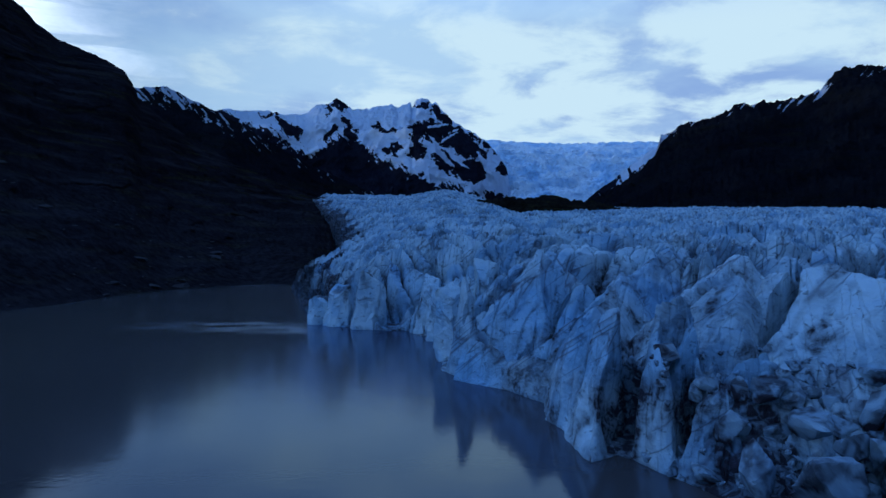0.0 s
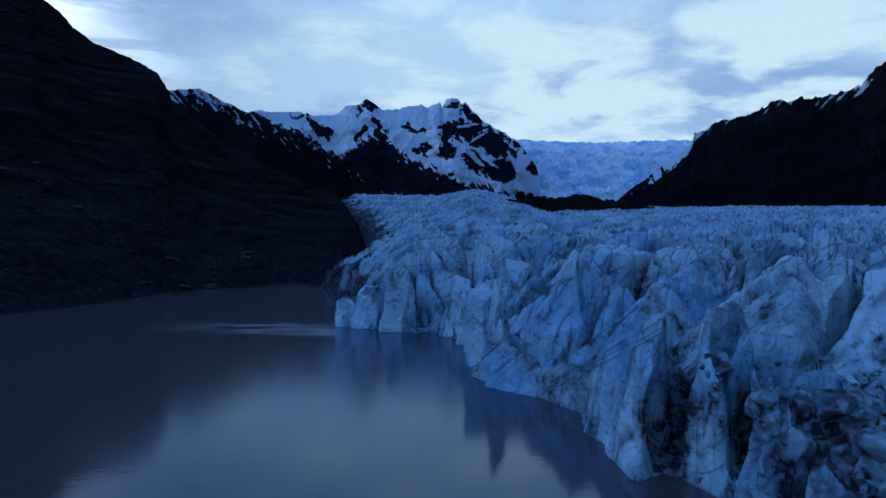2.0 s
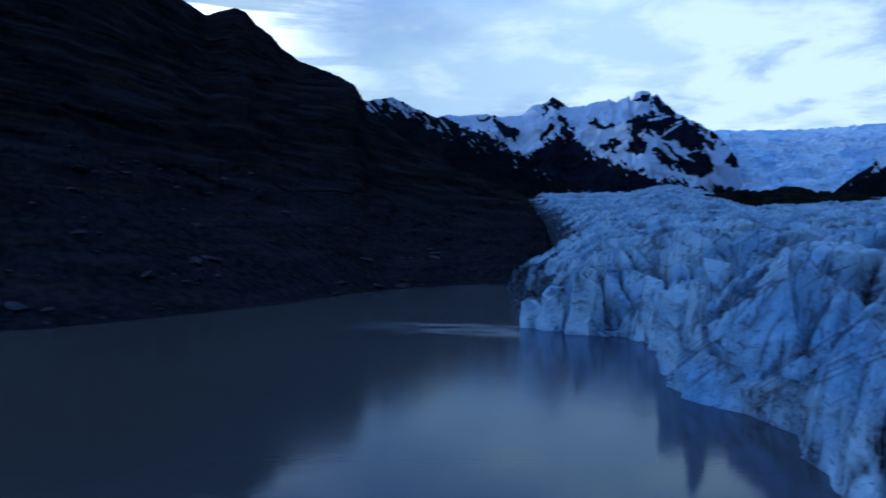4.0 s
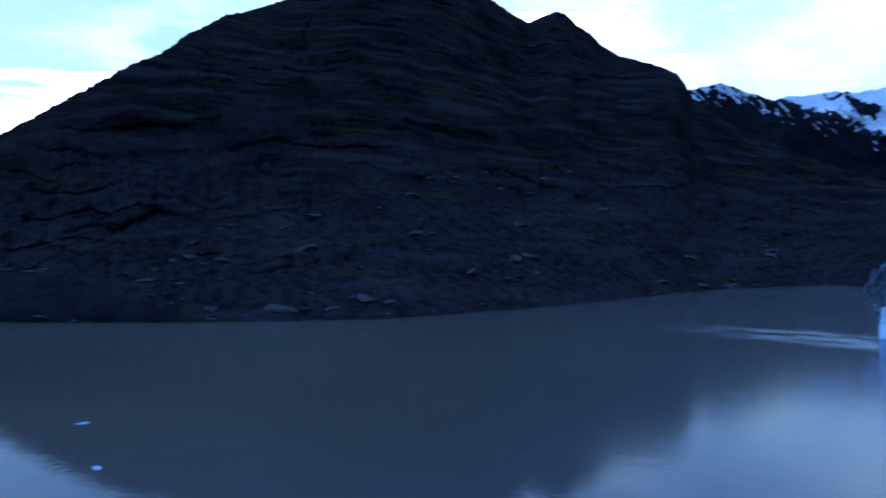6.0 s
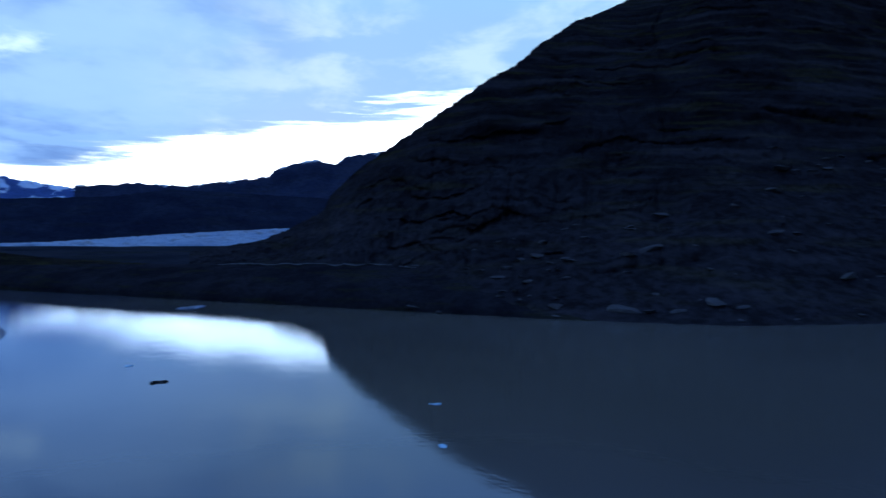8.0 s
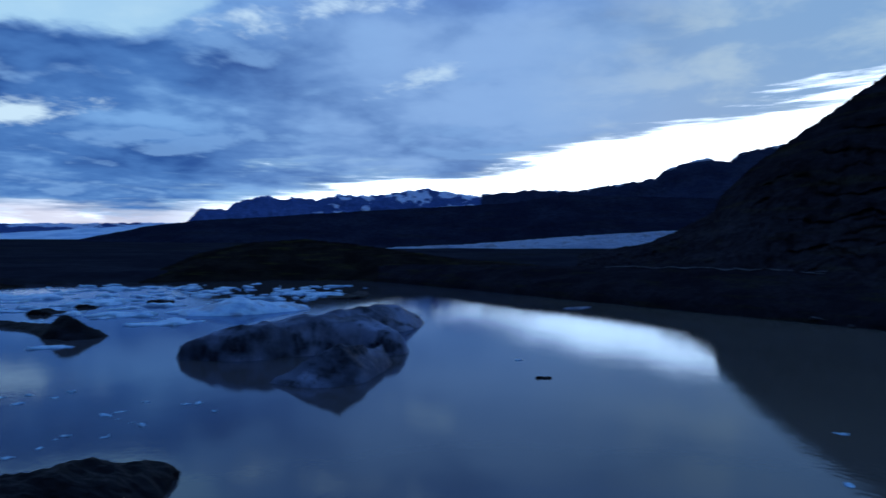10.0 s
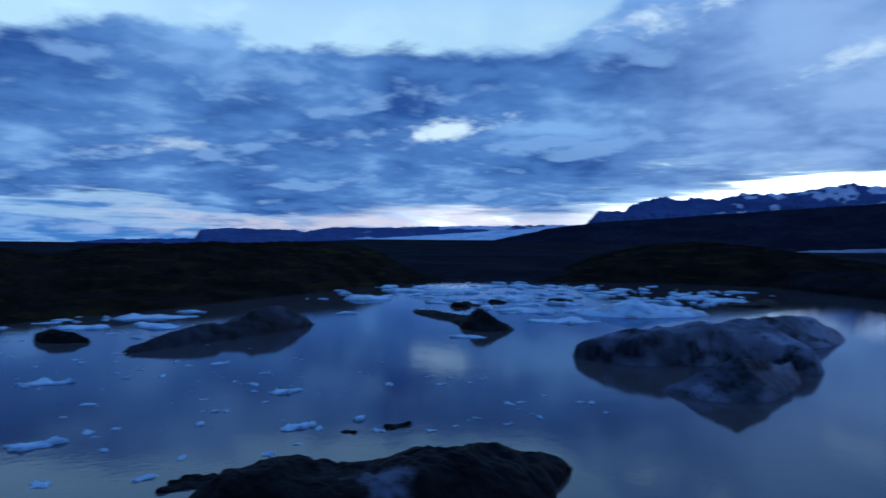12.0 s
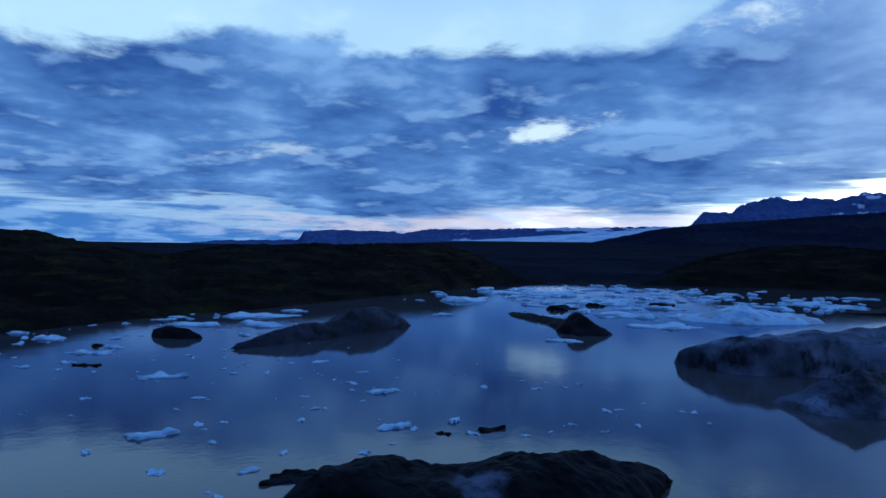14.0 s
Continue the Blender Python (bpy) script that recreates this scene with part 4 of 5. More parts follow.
def ice_height(x, y):
    d = inside_distance(x, y, ICE_RING)
    r = np.hypot(x, y)
    az = np.degrees(np.arctan2(-x, y))
    back = r - np.interp(np.radians(az), table, soft_front)
    at = lambda v: np.interp(az, BEARINGS, v)
    wx = x + 5 * layers(x / 48, y / 48, 0, 1, 2) + 0.25 * layers(x / 7, y / 7, 0, 3, 2)
    wy = y + 5 * layers(x / 48, y / 48, 0, 2, 2) + 0.25 * layers(x / 7, y / 7, 0, 4, 2)
    near = np.exp(-np.maximum(d, 0) / 80.0)
    bulk = layers(x / 55, y / 55, 0, 12, 3)
    # blades lean one way on the near side of the tongue and the other way on its far side
    side = step(az + 4 * swirl(x / 40, y / 40, 0, 14), -7, 1)
    far = step(back, 70, 190)
    ha, ga = seracs(wx, wy, 40, 36, 13, 71)
    hb, gb = seracs(wx, wy, 116, 34, 8.0, 72)
    hc, gc = seracs(wx, wy, 25, 24, 8, 73, 1.3)
    hm, gm = ha + (hb - ha) * side, ga + (gb - ga) * side
    he, ge = seracs(wx + 3, wy, 60, 8.0, 3.6, 74, 1.0, 0.2)
    long_way = np.interp(az, [-7, 3], [900, 1200]) - np.interp(np.radians(az), table, soft_front)
    shelf, crown = at(SHELF), at(CROWN)
    top = shelf + (crown - shelf) * step(d, 3, 42) + (at(SKY_Z) - crown) * np.clip((back - 40) / (long_way - 40), -0.05, 1.4) + 2.5 * bulk
    big = 12.0 * (hm - 0.4) - 13.0 * gm
    distant = 7.0 * (hc - 0.35) - 8.0 * gc
    fade = np.interp(back, [0, 400, 800], [1.0, 0.9, 0.6])
    calm = np.interp(az, [6, 9, 12], [1.0, 0.9, 0.8])
    side_d = line_distance(x, y, MARGIN)
    top = np.minimum(top, np.interp(r, [300, 370, 520, 600, 750, 950, 1200], [5, 4, 6, 24, 48, 80, 112]) + 0.55 * side_d)
    z = top + calm * (big * (1 - far) * (0.6 + 0.5 * near) + distant * far * fade) + (1.1 * (he - 0.4) - 2.2 * ge) * np.interp(back, [0, 60, 200, 400], [0.4, 0.7, 0.9, 1.1])
    z = np.minimum(z, top + 8 + 0.25 * (z - top - 8))
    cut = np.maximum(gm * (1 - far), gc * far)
    jit = 0.28 * layers(x / 4.5, y / 4.5, 0, 6, 2)
    pit = 0 * z
    for tx, ty, lg, wd, turn, up_m in PITS:
        m = step(1.2 + jit - oval(x, y, tx, ty, lg, wd, turn), 0, 0.5)
        pit = np.maximum(pit, m)
        z = z + (np.minimum(z, up_m + 1.2 * layers(x / 3, y / 3, 0, 9, 2)) - z) * m
    # the near front: low broken ice with great blades standing in it
    zone = step(oval(x, y, 40, 118, 62, 44, 70) + 0.25 * layers(x / 12, y / 12, 0, 19, 2), 1.15, 0.8)
    low = 5.5 + 0.16 * np.clip(d, 0, 60) + 1.6 * (he - 0.4) + 0.5 * (z - top)
    z = z + (np.minimum(z, low) - z) * zone
    bxy = 0.5 * layers(x / 7, y / 7, 0, 91, 3, 0.4), 0.5 * layers(x / 7, y / 7, 0, 92, 3, 0.4)
    tall = np.full(z.shape, -50.0)
    flutes, gf = seracs(wx, wy, 70, 7.0, 2.6, 75, 0.8, 0.2)
    for row in BLADES:
        worn = 0.15 if row[9] >= 1.5 else 0.55
        tall = np.maximum(tall, blade_height(x + bxy[0], y + bxy[1], row) + worn * (0.8 * (flutes - 0.4) - 0.5 * gf))
    tall = tall + 0.3 * layers(x / 2.2, y / 2.2, 0, 93, 3)
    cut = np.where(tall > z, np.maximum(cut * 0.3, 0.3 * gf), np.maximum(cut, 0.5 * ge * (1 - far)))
    z = np.maximum(z, tall)
    for tx, ty, lg, wd, turn, up_m in CLEFTS:
        m = step(1.2 + jit - oval(x, y, tx, ty, lg, wd, turn), 0, 0.5)
        pit = np.maximum(pit, m)
        z = z + (np.minimum(z, up_m) - z) * m
    fine = 0.4 * (crests(wx / 4.5, wy / 4.5, 0, 22, 2, 0.5) - 0.5)
    blocks = np.round(layers(x / 4.0, y / 4.0, 0, 61, 2) * 2.2) * 1.1 * step(d, 34, 12) * step(az, -14, -20) * step(r, 150, 110)
    z = np.maximum(z + fine * np.interp(r, [60, 220, 400], [0.45, 0.6, 1.7]) + blocks, 1.0 + 0.8 * fine)
    wall = (4.2 + 2.4 * layers(x / 13, y / 13, 0, 33, 2)) * (1 - 0.5 * zone)
    notch = 1.5 * layers(x / 7, y / 7, 0, 36, 3) * (1 - 0.6 * zone)
    face = np.clip((d + notch) / np.maximum(wall, 1.2), 0, 1) ** 0.7
    return np.where(d + notch > 0, z * face, -3.0), d, cut, pit


az = np.radians(np.concatenate([np.arange(-62, -38, 0.25), np.arange(-38, 13.6, 0.068)]))
rf = np.interp(az, table, soft_front)
rf = np.minimum(rf, np.interp(az, table, np.where(front_range(table) > 1e8, 520.0, front_range(table)))) - 3
for _ in range(40):
    rf = np.minimum(rf, np.convolve(np.pad(rf, 4, mode="edge"), np.ones(9) / 9, mode="valid"))
s = np.concatenate([np.arange(0.0, 34.0, 0.22), 34 + (np.geomspace(1, 1 + 1300 / 30.0, 500) - 1) * 30.0])
A, S = np.meshgrid(az, s, indexing="xy")
R = rf[None, :] + S
x, y = -R * np.sin(A), R * np.cos(A)
z, d, split, pit = ice_height(x, y)
rugged = step(z, 0.5, 4) * np.interp(R, [60, 250, 450], [1.0, 0.9, 0.4])
wide = step(d, 40, 4)
sx = 0.16 * layers(x / 3.2, y / 3.2, z / 2.0, 41, 3, 0.55) + 0.6 * wide * layers(x / 9, y / 9, z / 7, 43, 2)
sy = 0.16 * layers(x / 3.2, y / 3.2, z / 2.0, 42, 3, 0.55) + 0.6 * wide * layers(x / 9, y / 9, z / 7, 44, 2)
sz = 0.15 * layers(x / 3.5, y / 3.5, z / 3.0, 45, 3, 0.55)
x, y, z = x + rugged * sx, y + rugged * sy, z + rugged * sz
deg = np.degrees(A)
drape = layers(x / 3.0, y / 3.0, z / 3.5, 59, 4, 0.6)
# thin bands of grit drawn out along the flow; grit and painted shade darken the gaps
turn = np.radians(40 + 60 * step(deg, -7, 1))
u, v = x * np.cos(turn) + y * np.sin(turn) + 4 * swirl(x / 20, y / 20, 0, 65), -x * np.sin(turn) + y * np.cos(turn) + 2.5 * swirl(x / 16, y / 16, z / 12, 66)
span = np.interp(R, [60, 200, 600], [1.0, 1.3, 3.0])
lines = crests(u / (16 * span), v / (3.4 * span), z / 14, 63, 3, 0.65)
dirt_and_shade = 0.40 * step(swirl(x / 16, y / 16, z / 8, 51) + 0.5 * drape, 0.2, 0.9) + 1.3 * split + 0.75 * step(lines, 0.78, 0.92) * step(swirl(x / 22, y / 22, 0, 67), -0.5, 0.4)
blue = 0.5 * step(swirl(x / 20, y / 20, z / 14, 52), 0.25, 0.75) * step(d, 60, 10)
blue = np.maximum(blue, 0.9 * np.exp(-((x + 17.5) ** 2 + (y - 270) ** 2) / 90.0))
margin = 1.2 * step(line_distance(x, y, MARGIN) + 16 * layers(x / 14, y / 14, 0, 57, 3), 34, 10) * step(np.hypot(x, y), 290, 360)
# rubble along the margin; pits darkened by debris and painted-in shade
dirt_and_shade = np.maximum(np.maximum(dirt_and_shade, margin), 0.9 * pit * step(swirl(x / 5, y / 5, z / 4, 58), -0.6, 0.2))
# low foot of the front: real grit, with cleft shade painted into the colour
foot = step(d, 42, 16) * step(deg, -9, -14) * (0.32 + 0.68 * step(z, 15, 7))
dirt_and_shade = np.clip(dirt_and_shade + 1.2 * foot * step(layers(x / 8, y / 8, z / 8, 55, 3) + 0.4 * drape, -0.8, 0.7), 0, 1.2)
glacier = tagged(new("glacier"), "crevassed blue-white glacier tongue with a dirty calving front in the lagoon", "glacier")
put("ice_body", sheet_mesh("ice_body", x, y, z, smooth=False, dirt_and_shade=dirt_and_shade, blue=blue), ICE, parent=glacier)



def serac_mesh(name, lg, wd, high, seed, rounds=56, rows=34):
    """A tower of ice: leaning flat faces, a sloping broken crest, fluted and worn. Foot at z = -2."""
    rnd = random.Random(seed)
    n = rnd.choice((5, 6, 7))
    faces = []
    for k in range(n):
        phi = 2 * math.pi * (k + rnd.uniform(-0.28, 0.28)) / n
        reach = 1 / math.hypot(math.cos(phi) / lg, math.sin(phi) / wd)
        faces.append((phi, reach * rnd.uniform(0.8, 1.12), rnd.uniform(0.05, 0.55)))
    th = np.linspace(0, 2 * math.pi, rounds, endpoint=False)[None, :]
    v = np.concatenate([np.linspace(0, 1, rows), np.ones(7)])[:, None]
    shrink = np.concatenate([np.ones(rows), np.linspace(0.9, 0.0, 7)])[:, None]
    rad = np.full((len(v), rounds), 1e9)
    for phi, reach, tilt in faces:
        c = np.cos(th - phi)
        rad = np.where(c > 0.05, np.minimum(rad, reach * (1 - tilt * v) / np.maximum(c, 0.05)), rad)
    rad = np.minimum(rad, 1.35 * lg) * shrink
    x, y = rad * np.cos(th), rad * np.sin(th)
    turn = rnd.uniform(0, 6.28)
    ridge = x * math.cos(turn) + y * math.sin(turn)
    roof = high * (1 - 0.22 * np.abs(ridge + 0.3 * wd) / wd - 0.10 * x / lg * rnd.choice((-1, 1)))
    z = -2 + (roof + 2) * v
    o = seed * 3.7
    ledges = 0.25 * np.abs((z / 2.6 + 0.8 * swirl(x / 5 + o, y / 5, 0, 3)) % 1.0 - 0.5)
    dx = 0.55 * layers(x / 3.2 + o, y / 3.2, z / 6.5, 81, 4, 0.55) + ledges * np.cos(th)
    dy = 0.55 * layers(x / 3.2 + o, y / 3.2, z / 6.5, 82, 4, 0.55) + ledges * np.sin(th)
    dz = 0.5 * layers(x / 2.4 + o, y / 2.4, z / 3, 83, 3, 0.55) * v
    lean = rnd.uniform(-0.10, 0.10), rnd.uniform(-0.10, 0.10)
    x, y, z = x + dx + lean[0] * z, y + dy + lean[1] * z, z + dz
    dirt_and_shade = 0.95 * step(swirl(x / 5 + o, y / 5, z / 9, 84) + 0.5 * swirl(x / 1.7, y / 1.7 + o, z / 5, 85), 0.15, 0.75)
    blue = 0.5 * step(swirl(x / 7 + o, y / 7, z / 7, 86), 0.2, 0.8)
    return sheet_mesh(name, x, y, z, wrap=True, smooth=False, dirt_and_shade=dirt_and_shade, blue=blue)


def serac(x, y, lg, wd, turn, high, seed):
    ob = put("serac", serac_mesh("serac", lg, wd, high, seed), ICE, parent=glacier)
    ob.matrix_world = pose(x, y, 0, 0, 0, turn)


FAR_SERACS = [(-28, 264, 6.5, 5.5, 90, 21), (-39, 271, 6, 5, 60, 15), (-47, 277, 5, 4, 40, 10),
              (-5, 251, 9, 4.5, 112, 20), (-1, 233, 9, 3.8, 110, 18), (2, 211, 9, 3.8, 112, 19), (3, 192, 8, 3.8, 100, 19), (15, 222, 10, 4, 112, 27), (2, 262, 9, 4, 112, 25)]
for k, row in enumerate(FAR_SERACS):
    serac(*row, 1000 + k)
rnd = random.Random(12)
line = FRONT[2:18]
for k in range(75):
    (ax, ay), (bx, by) = rnd.choice([p for p in zip(line, line[1:])] + [p for p in zip(line[8:], line[9:])])
    f, inw = rnd.random(), rnd.uniform(1.5, 22)
    dx, dy = bx - ax, by - ay
    ln = math.hypot(dx, dy)
    x0, y0 = ax + f * dx - dy / ln * inw, ay + f * dy + dx / ln * inw
    small = rnd.uniform(0.5, 1.0)
    if y0 > 93 and (k % 3 or inw > 9):
        continue
    if (x0 > 0 and 92 < y0 < 180) or math.hypot(x0 + 15, y0 - 261) < 11:
        continue
    if y0 < 93:
        small, inw = 0.55 * small, 0.45 * inw
    serac(x0, y0, 5.5 * small, 3.2 * small, rnd.uniform(30, 120), (5 + 0.35 * inw) * rnd.uniform(0.6, 1.25) + 2 * small, 2000 + k)

# loose blocks along the broken foot of the front
def block_mesh(seed):
    """A fallen block about one metre across: flat broken faces, chipped edges, grit on some sides."""
    rnd = random.Random(seed)
    i, j = np.meshgrid(np.linspace(0, math.pi, 22), np.linspace(0, 2 * math.pi, 36, endpoint=False), indexing="ij")
    n = np.stack([np.sin(i) * np.cos(j), np.sin(i) * np.sin(j), np.cos(i)], -1)
    rad = np.full(i.shape, 0.95)
    for _ in range(16):
        v = np.array([rnd.gauss(0, 1), rnd.gauss(0, 1), rnd.gauss(0, 0.8)])
        v /= np.linalg.norm(v)
        c = n @ v
        rad = np.where(c > 0.1, np.minimum(rad, rnd.uniform(0.30, 0.52) / np.maximum(c, 0.1)), rad)
    x, y, z = (rad * n[..., k] for k in range(3))
    rad = rad * (1 + 0.035 * layers(4 * x + seed, 4 * y, 4 * z, 5, 4, 0.6))
    x, y, z = rad * n[..., 0] * 1.2, rad * n[..., 1], rad * n[..., 2] * 0.9
    dirt_and_shade = 0.58 + 0.6 * step(layers(2.2 * x + seed, 2.2 * y, 1.5 * z, 6, 4, 0.6), -0.3, 0.5)
    return sheet_mesh("ice_block", x, y, z, wrap=True, smooth=False, dirt_and_shade=dirt_and_shade, blue=0.2 + 0 * x)


chunks = [block_mesh(700 + k) for k in range(12)]
for me in chunks:
    me.materials.append(ICE)
rnd = random.Random(77)
spots = [(rnd.uniform(30, 72), rnd.uniform(66, 112), 0.7 * 5.5 ** (rnd.random() ** 1.6)) for _ in range(900)]
spots += [(rnd.uniform(-40, 30), rnd.uniform(100, 275), 0.4 * 3.5 ** (rnd.random() ** 1.5)) for _ in range(1500)]
sx, sy = np.array([p[0] for p in spots]), np.array([p[1] for p in spots])
sz, sd, _, _ = ice_height(sx, sy)
keep = [k for k in range(2400) if 0.5 < sd[k] < (26 if k < 900 else 12) and 0.5 < sz[k] < 15]
for k in [k for k in keep if k < 900][:170] + [k for k in keep if k >= 900][:60]:
    w = spots[k][2]
    ob = new("ice_block", rnd.choice(chunks))
    ob.parent = glacier
    ob.matrix_world = pose(sx[k], sy[k], sz[k] + 0.1 * w, rnd.uniform(-30, 30), rnd.uniform(-30, 30), rnd.uniform(0, 360)) @ Matrix.Diagonal((w, w, w, 1))


# the largest fallen blocks
for px, py, pz, w, tilt, turn in [(42.5, 76, 5.5, 7.0, 25, 30), (37.5, 83.5, 4.0, 5.5, -30, 70), (49, 84, 7.0, 4.5, 10, 40), (51.5, 82.5, 7.0, 4.0, 15, 55), (33.8, 90, 1.6, 3.0, 20, 10),
                                  (46.5, 89, 8.5, 4.5, -20, 120), (55, 90, 9.5, 5.0, 15, 80), (60, 84, 9, 6, -15, 20), (29.6, 99.2, 0.9, 2.2, 10, 0), (31.5, 95.2, 1.0, 2.6, -15, 60)]:
    ob = new("ice_block", rnd.choice(chunks))
    ob.parent = glacier
    ob.matrix_world = pose(px, py, pz, tilt, 0.6 * tilt, turn) @ Matrix.Diagonal((1.25 * w, 0.8 * w, 0.9 * w, 1))


# ---- ice adrift in the lagoon ----
def drift_mesh(name, line, high, left, right, seed, rough=0.8, blunt=1.5, nu=170, nv=84, steep=None, bony=0.06):
    """An iceberg lofted along a line over the water: crest heights and half widths at even stations."""
    u = np.linspace(0, 1, nu)
    k = np.linspace(0, 1, len(line))
    lx, ly = np.interp(u, k, [p[0] for p in line]), np.interp(u, k, [p[1] for p in line])
    pad = lambda v: np.convolve(np.pad(v, 6, mode="edge"), np.ones(13) / 13, mode="valid")
    lx, ly = pad(lx), pad(ly)
    even = lambda v: pad(np.interp(u, np.linspace(0, 1, len(v)), v))
    h, wl, wr = even(high), even(left), even(right)
    tx, ty = np.gradient(lx), np.gradient(ly)
    n = np.hypot(tx, ty) + 1e-9
    ox, oy = -ty / n, tx / n
    q = np.concatenate([[-1.06], np.linspace(-1, 1, nv - 2), [1.06]])[None, :]
    ends = np.clip(np.minimum(u, 1 - u) * 22, 0, 1)[:, None]
    off = np.where(q < 0, q * wl[:, None], q * wr[:, None]) * (0.05 + 0.95 * ends)
    x, y = lx[:, None] + ox[:, None] * off, ly[:, None] + oy[:, None] * off
    bend = np.where(q < 0, steep or blunt, blunt)
    inside = np.clip(1 - np.sqrt(q * q + 0.004) ** bend, 0, 1) ** 0.8
    z = h[:, None] * inside * ends
    swell = 0.45 * layers(x / 14, y / 14, 0, seed, 2) + 0.7 * (crests(x / 13, y / 13, 0, seed + 3, 2) - 0.5)
    z = z * (1 + 0.35 * swell) + rough * 0.35 * layers(x / 2.6, y / 2.6, 0, seed + 6, 3) * inside * ends
    z = np.where(np.abs(q) > 1, -1.5, np.maximum(z, -0.4 + 0.45 * inside))
    z = z + np.where(np.abs(q) > 1, 0, bony * h[:, None] * (crests(x / 6.5, y / 6.5, 0, seed + 21, 3, 0.5) - 0.55) * inside ** 0.5 * ends)
    lean = (0.8 * rough * layers(x / 5, y / 5, z / 3, seed + 9, 3) + 4.0 * bony * (crests(x / 4, y / 4, z / 9, seed + 23, 2) - 0.5)) * (np.abs(q) <= 1)
    x, y = x + ox[:, None] * lean, y + oy[:, None] * lean
    dirt_and_shade = step(swirl(x / 9, y / 9, z / 3, seed + 11) + 0.6 * swirl(x / 3, y / 3, z / 2, seed + 12), 0.0, 0.7)
    return sheet_mesh(name, x, y, z, smooth=bony < 0.1, dirt_and_shade=dirt_and_shade, blue=0.0)


# large grey berg of three joined lobes
berg = tagged(new("iceberg"), "large smooth grey iceberg of three lobes, banded with black grit", "iceberg")
put("long_lobe", drift_mesh("long_lobe", [(-175, -83), (-174.5, -74), (-176, -64), (-185, -56), (-191, -48), (-196, -36), (-194, -29), (-189, -25)],
    [1.5, 7.0, 7.6, 7.8, 8.8, 10, 8, 2], [1, 3.5, 5, 5, 5, 6, 5, 2], [2, 7, 9, 9, 10, 10, 7, 2], 3, 0.35, 2.6, steep=7), BERG_GREY, parent=berg)
put("near_lobe", drift_mesh("near_lobe", [(-147, -43), (-148, -38), (-150, -33), (-154, -29), (-161, -27), (-170, -26), (-180, -26)],
    [0.4, 2.6, 6.2, 8.6, 7.4, 6.0, 4.5], [0.6, 4.5, 8.0, 7.5, 5, 4, 2], [0.6, 3, 5.5, 6.5, 6, 5, 2], 13, 0.5, 0.85), BERG_GREY, parent=berg)
put("back_lobe", drift_mesh("back_lobe", [(-215, -82), (-222, -70), (-230, -58), (-240, -50), (-256, -43), (-277, -38)],
    [1.5, 6.5, 8.6, 9.2, 8.4, 2], [2, 9, 12, 12, 9, 1.5], [2, 12, 14, 14, 12, 2], 23, 0.4, 1.2), BERG_GREY, parent=berg)
put("iceberg", drift_mesh("iceberg", [(-87, -170), (-99, -173), (-112, -177), (-126, -180), (-141, -186), (-156, -190), (-170, -191)],
    [1.0, 3.2, 4.8, 6.6, 8.4, 6.6, 1.2], [0.6, 2.0, 3, 4, 5, 4, 1], [1, 6, 9, 11, 12, 10, 2], 33, 0.5, 1.3), BERG_SLATE,
    "long low dark grey iceberg with a pale crest", "iceberg")
put("iceberg", drift_mesh("iceberg", [(-44, -54), (-49, -49), (-54, -44), (-59, -39.5), (-65, -35.5), (-71, -32.5), (-79, -30), (-88, -28.5)],
    [1.2, 4.2, 4.9, 4.4, 4.9, 4.9, 4.0, 0.8], [1.5, 6, 8, 9, 9, 9, 6, 0.8], [1.5, 6, 7, 8, 8, 8, 6, 0.8], 43, 1.2, 2.4, bony=0.16), BERG_DARK,
    "low iceberg coated in black gravel with pale bare patches", "iceberg")
put("iceberg", drift_mesh("iceberg", [(-236, -206), (-232, -192), (-228, -178), (-222, -164), (-214, -152), (-207, -143), (-205, -135), (-212, -129)],
    [1.2, 1.8, 2.0, 2.2, 3.5, 7.5, 5.0, 0.8], [1, 4, 4, 4, 5, 7, 6, 1], [1, 4, 5, 6, 8, 9, 7, 1], 53, 0.7, 1.15), BERG_BLACK, "flat black gravel-covered iceberg with a pointed end", "iceberg")
put("iceberg", drift_mesh("iceberg", [(-80, -214), (-83, -208), (-86, -203), (-91, -198)], [1.5, 3.6, 3.0, 0.8], [0.6, 4, 4, 0.6], [0.6, 5, 5, 0.6], 63, 0.6, 1.2),
    BERG_BLACK, "small black grit-covered iceberg", "iceberg")
put("iceberg", drift_mesh("iceberg", [(-283, -148), (-290, -140), (-300, -130), (-310, -122), (-320, -112), (-326, -104)],
    [1.8, 3.5, 7.5, 5.0, 3.0, 1.0], [8, 14, 18, 16, 12, 6], [8, 10, 12, 11, 9, 5], 73, 0.5, 1.6), FLOE, "white snow-covered iceberg with a low peak", "iceberg")


